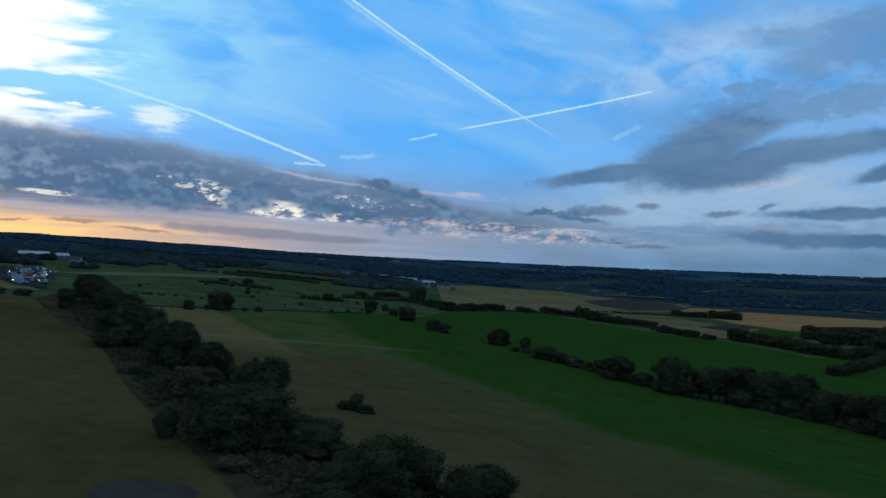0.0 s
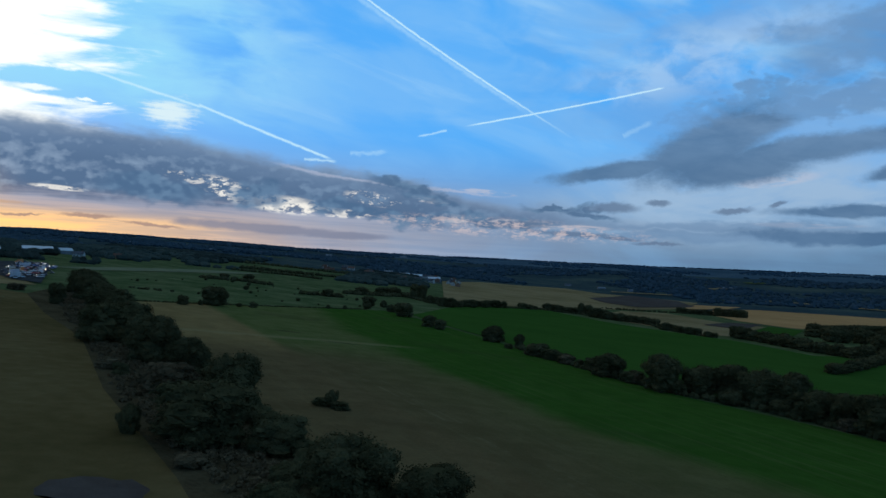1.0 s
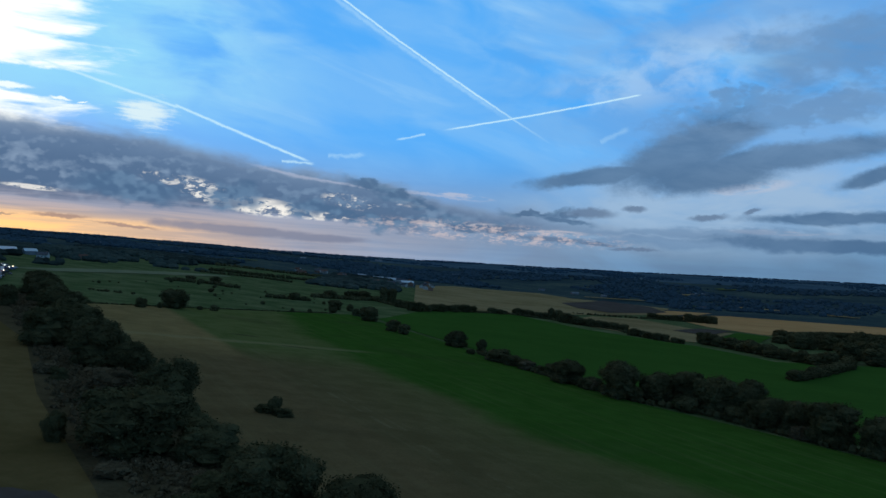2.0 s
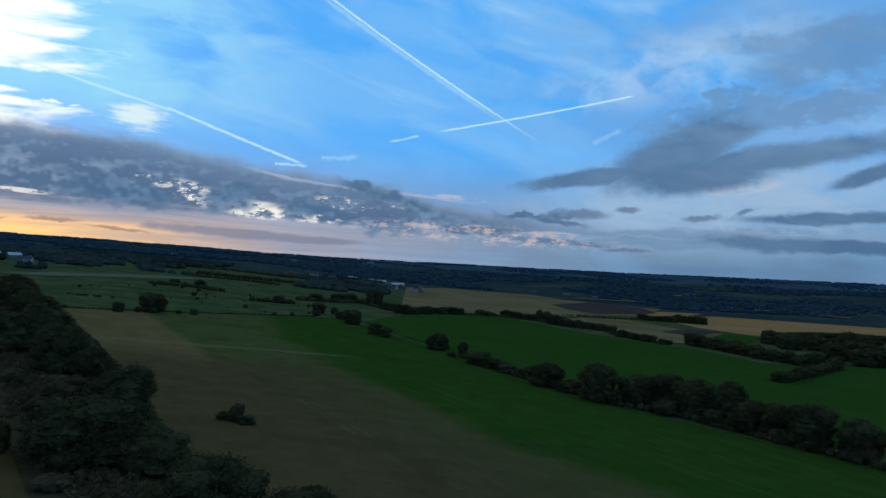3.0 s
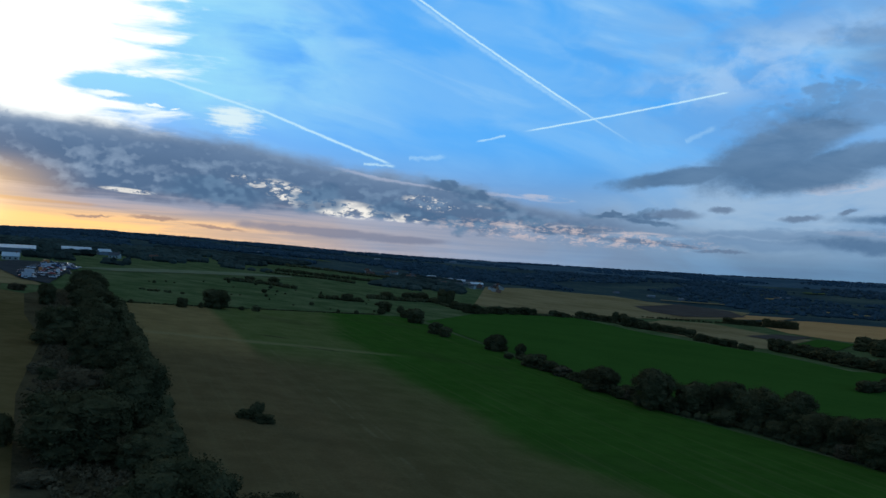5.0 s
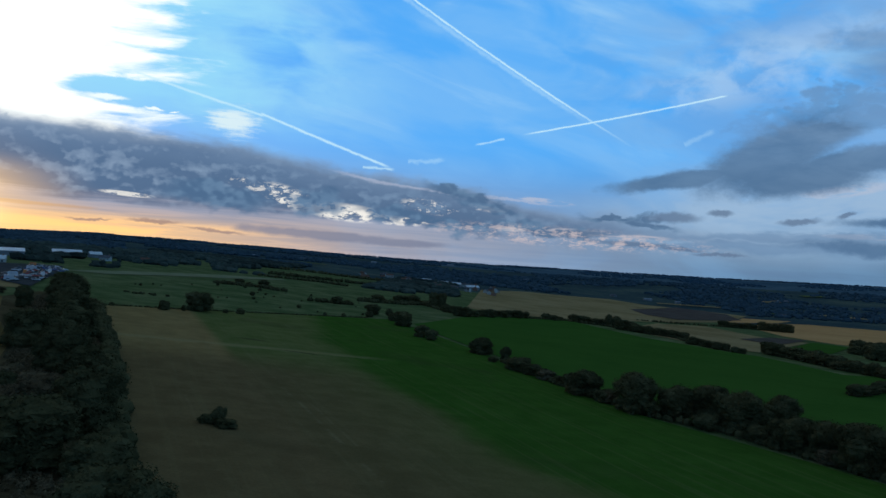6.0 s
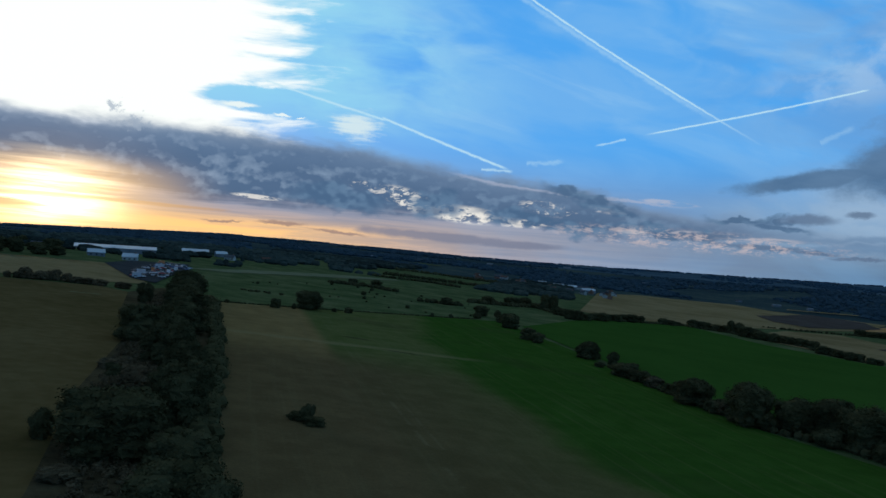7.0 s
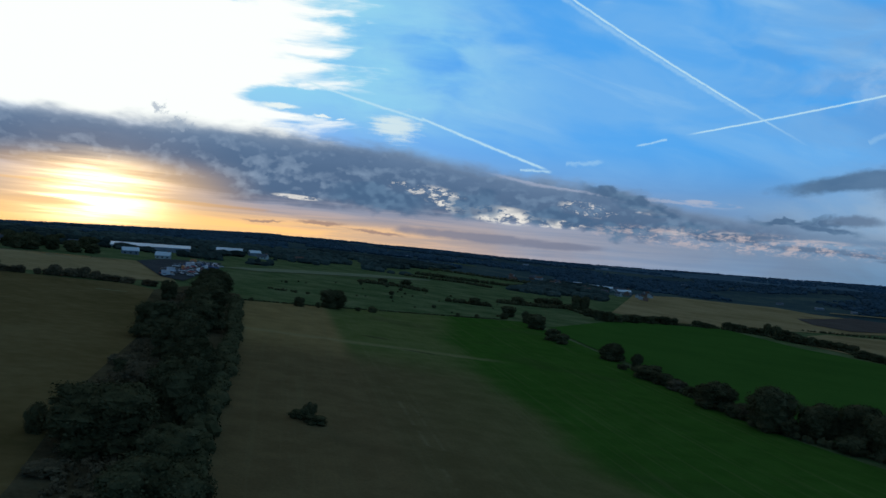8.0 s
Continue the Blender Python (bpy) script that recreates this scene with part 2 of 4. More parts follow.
bank_rgb = tint(times(ease(under_top, 0.0, 1.1, 1.0, 0.0), ease(AZ, -45.0, -14.0, 0.85, 0.2)), bank_rgb, rgb(0.44, 0.52, 0.66))
bank_rgb = tint(times(ease(over_foot, 0.0, 0.9, 0.55, 0.0), ease(AZ, -40.0, 0.0, 1.0, 0.3)), bank_rgb, rgb(0.21, 0.205, 0.275))
clear = tint(mth("MULTIPLY", dense, 0.97), clear, bank_rgb)
torn = fbm(vec(mth("MULTIPLY", AZ, 1.0), mth("MULTIPLY", EL, 2.3), 5.5), 1.0, 7.0, 0.74, 0.15)
torn_soft = fbm(vec(mth("MULTIPLY", AZ, 0.42), mth("MULTIPLY", EL, 2.4), 7.1), 1.0, 5.0, 0.58, 0.3)
gaps = widest([times(ease(torn if u < 2 else torn_soft, th, th + (0.07 if u < 2 else 0.16)), ease(blob(u, v, a, b, lean, AZ, EL), 0.0, 0.45), k) for u, v, a, b, lean, th, k in (
    (-7.6, 3.35, 3.4, 0.75, -4, 0.44, 1.0), (-4.2, 3.0, 3.2, 0.40, -3, 0.45, 0.95), (-11.6, 4.15, 2.6, 0.85, -18, 0.50, 0.9), (-14.2, 4.8, 2.0, 0.5, -10, 0.52, 0.6), (-22.3, 3.6, 2.0, 0.20, -3, 0.42, 0.8),
    (2.6, 4.15, 1.8, 0.26, -6, 0.40, 0.8), (5.0, 2.72, 2.6, 0.24, -3, 0.42, 0.75), (-1.6, 4.1, 2.4, 0.6, -8, 0.54, 0.7), (9.0, 2.75, 3.6, 0.38, -2, 0.44, 0.7), (6.6, 4.9, 2.4, 0.26, -5, 0.42, 0.5), (13.0, 2.6, 3.0, 0.26, 0, 0.44, 0.5), (26.0, 6.1, 3.4, 0.5, 8, 0.40, 0.35), (28.0, 3.2, 4.0, 0.25, 0, 0.40, 0.35))])
clear = tint(gaps, clear, tint(ease(AZ, -6.0, 8.0), rgb(0.92, 0.87, 0.84), rgb(0.60, 0.56, 0.63)))
lens = widest([blob(-5.6, 5.75, 3.6, 0.17, -9, AZ, V_WHITE), blob(-2.5, 5.35, 3.0, 0.12, -7, AZ, V_WHITE), blob(4.5, 4.75, 3.4, 0.14, -5, AZ, V_WHITE)])
clear = tint(ease(lens, -0.1, 0.7, 0.0, 0.55), clear, rgb(0.46, 0.50, 0.66))
front = widest([blob(u, v, a, b, lean, AZ, V_FRONT) for u, v, a, b, lean in (
    (-9.6, 4.55, 2.0, 0.9, 0), (-1.5, 3.6, 5.5, 0.62, -6), (0.6, 5.5, 2.6, 0.5, -12), (2.9, 5.05, 2.0, 0.5, -14), (6.6, 3.4, 4.0, 0.35, -4), (11.6, 4.5, 2.4, 0.3, 2), (13.8, 4.15, 2.0, 0.34, 0), (-16.5, 4.5, 3.4, 0.9, -5))])
clear = tint(ease(front, -0.30, 0.40, 0.0, 0.88), clear, tint(relief, rgb(0.078, 0.150, 0.280), rgb(0.125, 0.220, 0.370)))

# grey clouds drifting over the valley
grey_u = mth("ADD", AZ, mth("MULTIPLY", mth("SUBTRACT", soft, 0.5), 2.6))
grey_v = mth("ADD", EL, mth("ADD", mth("MULTIPLY", mth("SUBTRACT", soft, 0.5), 1.3), mth("MULTIPLY", mth("SUBTRACT", puff, 0.5), 0.9)))
grey = widest([blob(u, v, a, b, lean, grey_u, grey_v) for u, v, a, b, lean in (
    (21.6, 8.35, 5.2, 1.9, 24), (16.0, 6.75, 5.6, 0.62, 10), (24.0, 9.7, 3.2, 0.9, 6), (28.5, 8.3, 9.0, 0.95, 7), (23.2, 6.9, 5.2, 1.25, 8), (33.5, 6.9, 2.6, 0.55, 18), (31.0, 4.15, 5.4, 0.46, 1), (32, 2.3, 9, 0.50, -2))])
faint = widest([blob(u, v, a, b, lean, U, V_HEAP) for u, v, a, b, lean in ((25.0, 12.6, 4.5, 0.8, 14), (30, 12.2, 6, 1.1, 6), (32, 15.8, 7, 2.0, 4))]
               + [blob(20, 2.3, 9, 0.4, 0, U, V_SMOOTH), blob(23, 3.0, 7, 0.3, 0, U, V_SMOOTH)])
clear = tint(ease(faint, -0.5, 0.5, 0.0, 0.55), clear, rgb(0.125, 0.225, 0.40))
thick = ease(mth("ADD", grey, times(mth("SUBTRACT", fine, 0.5), 0.35)), -0.26, 0.42, 0.0, 0.93)
clear = tint(thick, clear, tint(mth("ADD", ease(soft, 0.34, 0.66, 0.0, 0.7), ease(wisp, 0.4, 0.7, 0.0, 0.4)), rgb(0.074, 0.152, 0.290), tint(ease(EL, 5.0, 13.0), rgb(0.112, 0.205, 0.36), rgb(0.165, 0.28, 0.47))))
small = widest([blob(u, v, a, b, lean, AZ, V_CALM) for u, v, a, b, lean in (
    (18.5, 4.5, 0.85, 0.24, 0), (23.4, 4.1, 1.3, 0.22, 4), (26.2, 4.6, 0.6, 0.15, 20), (9.0, 2.65, 2.4, 0.30, 3), (15.4, 4.1, 1.9, 0.38, 0), (13.0, 2.2, 2.5, 0.18, 0),
    (16.0, 2.0, 1.6, 0.14, -4), (18.5, 1.7, 1.8, 0.12, 0), (-20.5, 1.85, 1.7, 0.16, 0), (-16.5, 1.5, 2.0, 0.12, -2), (-24.5, 1.75, 1.4, 0.10, 0))])
clear = tint(ease(small, -0.3, 0.5, 0.0, 0.8), clear, tint(ease(AZ, -20.0, 0.0), rgb(0.36, 0.24, 0.22), rgb(0.12, 0.18, 0.30)))
shred = mth("MULTIPLY", mth("SUBTRACT", fbm(vec(AZ, EL, 2.2), 1.3, 5.0, 0.65), 0.5), 4.5)
tufts = mth("ADD", widest([blob(-30.4, 7.9, 1.1, 0.7, 0, AZ, EL), blob(-31.7, 8.8, 0.8, 0.6, 30, AZ, EL)]), shred)
clear = tint(times(ease(tufts, 0.25, 0.9, 0.0, 0.7), ease(blob(-31, 8.3, 2.2, 1.5, 0, AZ, EL), 0.0, 0.3)), clear, rgb(0.36, 0.44, 0.58))
low_bars = widest([blob(-9.0, 1.65, 5.0, 0.30, -2, AZ, EL), blob(-3, 1.40, 2.6, 0.25, 0, AZ, EL), blob(-31, 2.6, 5.0, 0.12, -1, AZ, EL), blob(-37, 3.3, 4.0, 0.10, 0, AZ, EL)])
clear = tint(ease(mth("ADD", low_bars, mth("MULTIPLY", mth("SUBTRACT", puff, 0.5), 2.0)), -0.5, 0.35, 0.0, 0.8), clear, tint(ease(AZ, -26.0, -14.0), rgb(0.60, 0.36, 0.22), rgb(0.205, 0.225, 0.33)))
blush = times(ease(torn, 0.46, 0.62), ease(blob(8, 2.4, 13, 0.9, -2, AZ, EL), 0.0, 0.6))
clear = tint(mth("MULTIPLY", blush, 0.7), clear, rgb(0.66, 0.54, 0.56))
# the low sun, blurred by thin cloud
halo = times(mth("POWER", 2.718, mth("MULTIPLY", mth("MULTIPLY", sun_near, sun_near), -0.32)), ease(EL, 0.2, 1.2), ease(streak, 0.34, 0.60, 1.0, 0.22), ease(blob(-38.5, 2.0, 3.4, 0.28, -1, AZ, EL), -0.1, 0.5, 1.0, 0.25))
clear = tint(times(ease(sun_near, 0.5, 6.5, 0.75, 0.0), ease(EL, 4.0, 6.0, 1.0, 0.15)), clear, rgb(1.25, 0.76, 0.33))
blaze = nt.nodes.new("ShaderNodeMix")
blaze.data_type, blaze.blend_type = "RGBA", "ADD"
put(nt, blaze, 0, halo)
put(nt, blaze, 6, clear)
put(nt, blaze, 7, rgb(4.0, 3.0, 1.8))
# dusk deepens away from the sunset
turned = mth("ABSOLUTE", AZ)
dusk = tint(1.0, blaze.outputs[2], tint(ease(turned, 46.0, 120.0), rgb(1, 1, 1), rgb(0.80, 0.81, 0.84)), "MULTIPLY")
back = nt.nodes.new("ShaderNodeBackground")
nt.links.new(dusk, back.inputs[0])
back.inputs[1].default_value = 1.0
nt.links.new(back.outputs[0], nt.nodes.new("ShaderNodeOutputWorld").inputs[0])

sun_data = bpy.data.lights.new("sun", "SUN")
sun_data.energy, sun_data.angle, sun_data.color = 0.5, radians(10), (1.0, 0.72, 0.45)
sun = new("sun", sun_data)
toward = Vector((math.sin(radians(SUN_AZ)) * math.cos(radians(SUN_EL)), math.cos(radians(SUN_AZ)) * math.cos(radians(SUN_EL)), math.sin(radians(SUN_EL))))
sun.matrix_world = toward.to_track_quat("Z", "Y").to_matrix().to_4x4()

# ---- materials ----
def material(name, colours, scale=1.0, rough=0.85, bump=0.0, bump_scale=None, spread=0.12, metal=0.0, spec=0.0):
    """Grain between two or three colours at two scales in world metres, varied a little from object to object and piece to piece."""
    m = bpy.data.materials.new(name)
    m.use_nodes = True
    t = m.node_tree
    b = t.nodes["Principled BSDF"]
    b.inputs["Roughness"].default_value, b.inputs["Metallic"].default_value = rough, metal
    b.inputs["Specular IOR Level"].default_value = spec
    geo = t.nodes.new("ShaderNodeNewGeometry")
    big = t.nodes.new("ShaderNodeTexNoise")
    big.inputs["Scale"].default_value, big.inputs["Detail"].default_value, big.inputs["Roughness"].default_value = scale, 5.0, 0.6
    small = t.nodes.new("ShaderNodeTexNoise")
    small.inputs["Scale"].default_value, small.inputs["Detail"].default_value = scale * 14, 4.0
    for n in (big, small):
        t.links.new(geo.outputs["Position"], n.inputs["Vector"])
    ramp = t.nodes.new("ShaderNodeValToRGB")
    e = ramp.color_ramp.elements
    e[0].position, e[1].position = 0.32, 0.68
    e[0].color, e[1].color = rgb(*colours[0]), rgb(*colours[-1])
    if len(colours) > 2:
        e.new(0.5).color = rgb(*colours[1])
    add = t.nodes.new("ShaderNodeMath")
    add.operation = "MULTIPLY_ADD"
    t.links.new(small.outputs["Fac"], add.inputs[0])
    add.inputs[1].default_value = 0.45
    sub = t.nodes.new("ShaderNodeMath")
    sub.operation = "MULTIPLY_ADD"
    t.links.new(big.outputs["Fac"], sub.inputs[0])
    sub.inputs[1].default_value, sub.inputs[2].default_value = 1.0, -0.225
    t.links.new(sub.outputs[0], add.inputs[2])
    t.links.new(add.outputs[0], ramp.inputs[0])
    info = t.nodes.new("ShaderNodeObjectInfo")
    mean = t.nodes.new("ShaderNodeMath")
    mean.operation = "ADD"
    t.links.new(info.outputs["Random"], mean.inputs[0])
    t.links.new(geo.outputs["Random Per Island"], mean.inputs[1])
    val = t.nodes.new("ShaderNodeMapRange")
    val.inputs["From Max"].default_value = 2.0
    val.inputs["To Min"].default_value, val.inputs["To Max"].default_value = 1 - 2 * spread, 1 + 2 * spread
    t.links.new(mean.outputs[0], val.inputs["Value"])
    hsv = t.nodes.new("ShaderNodeHueSaturation")
    t.links.new(val.outputs[0], hsv.inputs["Value"])
    t.links.new(ramp.outputs[0], hsv.inputs["Color"])
    t.links.new(hsv.outputs[0], b.inputs["Base Color"])
    if bump:
        rel = t.nodes.new("ShaderNodeTexNoise")
        rel.inputs["Scale"].default_value, rel.inputs["Detail"].default_value = bump_scale or scale * 10, 3.0
        t.links.new(geo.outputs["Position"], rel.inputs["Vector"])
        bm_ = t.nodes.new("ShaderNodeBump")
        bm_.inputs["Strength"].default_value, bm_.inputs["Distance"].default_value = 0.8, bump
        t.links.new(rel.outputs["Fac"], bm_.inputs["Height"])
        t.links.new(bm_.outputs[0], b.inputs["Normal"])
    return m


LEAF = material("leaves", [(0.055, 0.048, 0.021), (0.075, 0.065, 0.029), (0.100, 0.086, 0.040)], 0.25, 0.8, spread=0.13)
LEAF_DRY = material("dry_leaves", [(0.096, 0.068, 0.037), (0.142, 0.100, 0.054)], 0.4, 0.8, spread=0.22)
# hill and valley woods: the blue of distance haze is mixed into these leaf colours
LEAF_HILL_HAZED = material("hazed_hill_woodland", [(0.042, 0.076, 0.108), (0.058, 0.098, 0.132)], 0.01, 0.85, spread=0.15)
LEAF_VALLEY_HAZED = material("hazed_valley_woodland", [(0.034, 0.054, 0.068), (0.052, 0.076, 0.090)], 0.01, 0.85, spread=0.2)
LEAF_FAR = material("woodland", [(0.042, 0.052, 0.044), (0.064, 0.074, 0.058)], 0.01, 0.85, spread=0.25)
BARK = material("bark", [(0.05, 0.035, 0.025), (0.12, 0.09, 0.065)], 3.0, 0.9, 0.03)
GRASS = material("pasture", [(0.058, 0.082, 0.030), (0.092, 0.114, 0.044), (0.145, 0.146, 0.068)], 0.045, 0.95, 0.25, 1.2, spread=0.0)
# far ground: base colours shifted to blue to stand for haze over distance
FAR_LAND_HAZED = material("hazed_valley_land", [(0.034, 0.052, 0.056), (0.048, 0.068, 0.066), (0.088, 0.104, 0.078)], 0.006, 0.95, spread=0.0)
HILL_LAND_HAZED = material("hazed_hill_land", [(0.044, 0.076, 0.100), (0.062, 0.098, 0.124), (0.095, 0.130, 0.145)], 0.004, 0.95, spread=0.0)
CROP = material("young_crop", [(0.039, 0.088, 0.015), (0.051, 0.108, 0.019)], 0.02, 0.95, 0.12, 2.0, spread=0.0)
STUBBLE = material("stubble", [(0.20, 0.135, 0.060), (0.27, 0.185, 0.085), (0.32, 0.225, 0.11)], 0.012, 0.95, 0.1, 2.0, spread=0.0)
STRAW = material("ripe_straw", [(0.44, 0.22, 0.085), (0.54, 0.285, 0.115)], 0.012, 0.95, 0.1, 2.0, spread=0.0)
EARTH = material("ploughed_earth", [(0.075, 0.055, 0.045), (0.11, 0.085, 0.07)], 0.03, 0.95, 0.2, 1.5, spread=0.0)
MEADOW = material("dry_meadow", [(0.098, 0.070, 0.026), (0.136, 0.092, 0.036), (0.170, 0.118, 0.050)], 0.018, 0.95, 0.2, 1.2, spread=0.0)
SCRUB = material("bramble_ground", [(0.055, 0.042, 0.022), (0.085, 0.062, 0.032), (0.105, 0.080, 0.042)], 0.10, 0.95, 0.5, 0.9, spread=0.0)
TRACK = material("worn_track", [(0.15, 0.16, 0.085), (0.22, 0.21, 0.12)], 0.05, 0.95, spread=0.0)
TARMAC = material("asphalt", [(0.045, 0.045, 0.047), (0.075, 0.072, 0.07)], 0.15, 0.9, spread=0.0)
STEEL = material("white_sheet_steel", [(0.55, 0.56, 0.57), (0.66, 0.66, 0.66)], 0.08, 0.5, spread=0.03, spec=0.5)
CLAD = material("grey_cladding", [(0.16, 0.17, 0.18), (0.25, 0.26, 0.27)], 0.12, 0.6, spread=0.1)
BRICK = material("brick_wall", [(0.20, 0.10, 0.07), (0.33, 0.19, 0.13)], 0.8, 0.9, spread=0.15)
RENDERED = material("pale_render", [(0.34, 0.33, 0.30), (0.48, 0.46, 0.42)], 0.4, 0.85, spread=0.12)
SLATE = material("slate_roof", [(0.07, 0.07, 0.08), (0.14, 0.13, 0.13)], 0.9, 0.7, spread=0.2)
TILE = material("tile_roof", [(0.13, 0.07, 0.05), (0.20, 0.11, 0.08)], 0.9, 0.8, spread=0.2)
GLASS = material("window_glass", [(0.02, 0.025, 0.03), (0.04, 0.045, 0.05)], 1.0, 0.08, spread=0.0, spec=0.8)
RUBBER = material("tyre_rubber", [(0.02, 0.02, 0.02), (0.035, 0.035, 0.035)], 5.0, 0.9)
PAINT = {n: material(n + "_paint", [c, tuple(v * 1.15 for v in c)], 0.5, 0.3, spread=0.05, spec=0.5) for n, c in
         (("white", (0.55, 0.55, 0.55)), ("red", (0.38, 0.045, 0.03)), ("silver", (0.42, 0.43, 0.45)), ("dark", (0.03, 0.033, 0.04)), ("blue", (0.04, 0.08, 0.22)), ("orange", (0.5, 0.16, 0.04)))}


def field_material():
    """The large field: bands of stubble, thin regrowth and young crop side by side, with drilling lines and a pale strip."""
    m = bpy.data.materials.new("banded_field")
    m.use_nodes = True
    t = m.node_tree
    b = t.nodes["Principled BSDF"]
    b.inputs["Roughness"].default_value, b.inputs["Specular IOR Level"].default_value = 0.95, 0.0

    def op(kind, *a):
        n = t.nodes.new("ShaderNodeMath")
        n.operation = kind
        for i, v in enumerate(a):
            put(t, n, i, v)
        return n.outputs[0]

    def step(x, lo, hi, a=0.0, b_=1.0):
        n = t.nodes.new("ShaderNodeMapRange")
        n.interpolation_type = "SMOOTHSTEP"
        for i, v in enumerate((x, lo, hi, a, b_)):
            put(t, n, i, v)
        return n.outputs[0]

    def mix(f, a, c):
        n = t.nodes.new("ShaderNodeMix")
        n.data_type = "RGBA"
        put(t, n, 0, f)
        put(t, n, 6, a)
        put(t, n, 7, c)
        return n.outputs[2]

    def grain(v, scale, detail=4.0):
        n = t.nodes.new("ShaderNodeTexNoise")
        put(t, n, "Vector", v)
        n.inputs["Scale"].default_value, n.inputs["Detail"].default_value, n.inputs["Roughness"].default_value = scale, detail, 0.6
        return n.outputs["Fac"]

    place = t.nodes.new("ShaderNodeNewGeometry").outputs["Position"]
    s = t.nodes.new("ShaderNodeSeparateXYZ")
    t.links.new(place, s.inputs[0])
    x, y = s.outputs[0], s.outputs[1]
    big, mid, tiny = grain(place, 0.018), grain(place, 0.12), grain(place, 1.6)
    across = op("ADD", x, op("MULTIPLY", y, 0.43))          # metres across the drilling lines, times 1.09
    down = op("SUBTRACT", y, op("MULTIPLY", x, 0.43))
    lines = t.nodes.new("ShaderNodeCombineXYZ")
    t.links.new(op("MULTIPLY", across, 0.55), lines.inputs[0])
    t.links.new(op("MULTIPLY", down, 0.012), lines.inputs[1])
    streak = grain(lines.outputs[0], 1.0, 3.0)
    wander = op("ADD", across, op("MULTIPLY", op("SUBTRACT", big, 0.5), 34.0))
    straw = mix(step(mid, 0.3, 0.7), rgb(0.215, 0.140, 0.055), rgb(0.275, 0.182, 0.074))
    thin = mix(step(mid, 0.3, 0.7), rgb(0.100, 0.116, 0.032), rgb(0.140, 0.140, 0.046))
    crop = mix(step(mid, 0.3, 0.7), rgb(0.038, 0.088, 0.012), rgb(0.050, 0.108, 0.016))
    earth = mix(step(mid, 0.3, 0.7), rgb(0.120, 0.080, 0.036), rgb(0.156, 0.106, 0.048))
    c = mix(step(across, 91.0, 97.0), straw, thin)
    beyond = op("SUBTRACT", y, op("MULTIPLY", x, 0.30))
    bare = op("MULTIPLY", step(wander, 92.0, 150.0, 0.90, 0.40), step(beyond, 235.0, 294.0, 1.0, 0.0))
    c = mix(bare, c, earth)
    near_edge = op("ADD", 138.0, op("MULTIPLY", step(down, 40.0, 170.0, 1.0, 0.0), 22.0))
    far_edge = op("ADD", near_edge, step(down, 280.0, 460.0, 0.0, 26.0))
    off = op("SUBTRACT", wander, far_edge)
    c = mix(step(off, -9.0, 9.0), c, crop)
    c = mix(op("MULTIPLY", step(streak, 0.50, 0.66), 0.16), c, rgb(0.19, 0.15, 0.07))
    # wheelings along the drilling and one pale strip across
    for at, wide, much in ((101.0, 0.9, 0.30), (104.0, 0.7, 0.18), (56.8, 0.9, 0.32), (72.0, 0.8, 0.10)):
        c = mix(op("MULTIPLY", step(op("ABSOLUTE", op("SUBTRACT", op("ADD", across, op("MULTIPLY", big, 3.0)), at + 1.5)), 0.0, wide, much, 0.0), op("MULTIPLY", step(mid, 0.42, 0.60), step(beyond, 190.0, 235.0, 1.0, 0.25))), c, rgb(0.25, 0.20, 0.11))
    strip = op("ABSOLUTE", op("SUBTRACT", op("ADD", beyond, op("MULTIPLY", op("SUBTRACT", mid, 0.5), 9.0)), 296.0))
    c = mix(op("MULTIPLY", step(strip, 0.0, 6.0, 0.55, 0.0), step(x, 12.0, 34.0, 1.0, 0.0)), c, rgb(0.27, 0.21, 0.10))
    for cx, cy, rx, ry in ((-24.0, 311.0, 6.5, 2.6), (-2.0, 292.5, 8.5, 1.6)):          # trodden dark marks
        px_, py_ = op("DIVIDE", op("SUBTRACT", op("ADD", x, op("MULTIPLY", tiny, 2.0)), cx + 1.0), rx), op("DIVIDE", op("SUBTRACT", y, cy), ry)
        round_ = op("ADD", op("MULTIPLY", px_, px_), op("MULTIPLY", py_, py_))
        c = mix(step(round_, 0.2, 1.2, 0.55, 0.0), c, rgb(0.045, 0.036, 0.02))
    c = mix(op("MULTIPLY", step(big, 0.55, 0.72), 0.35), c, rgb(0.06, 0.05, 0.025))
    c = mix(op("MULTIPLY", step(tiny, 0.35, 0.75), 0.18), c, rgb(0.03, 0.03, 0.015))
    t.links.new(c, b.inputs["Base Color"])
    rel = t.nodes.new("ShaderNodeBump")
    rel.inputs["Strength"].default_value, rel.inputs["Distance"].default_value = 0.7, 0.15
    t.links.new(tiny, rel.inputs["Height"])
    t.links.new(rel.outputs[0], b.inputs["Normal"])
    return m


BANDED = field_material()

# ---- the lie of the land ----
RIDGE_AZ = (-180, -90, -60, -41, -34, -27, -23, -18, -11, -3, 5, 13, 20, 34, 60, 90, 180)
RIDGE_EL = (0.5, 0.5, 0.5, 0.40, 0.60, 0.74, 0.82, 0.68, 0.48, 0.24, 0.18, 0.11, 0.07, 0.1, 0.3, 0.5, 0.5)


def ground_z(x, y):
    """A slope that falls from the west to the valley in the east, and low hills all round."""
    near = -40.0 * math.tanh(x / 500.0)
    r, az = math.hypot(x - 35.0, y), math.degrees(math.atan2(x - 35.0, y))
    far = 34.5 + 3600.0 * math.tan(radians(float(np.interp(az, RIDGE_AZ, RIDGE_EL))))
    s = min(1.0, max(0.0, (r - 1300.0) / 2300.0))
    s = s * s * (3.0 - 2.0 * s)
    return near * (1.0 - s) + far * s


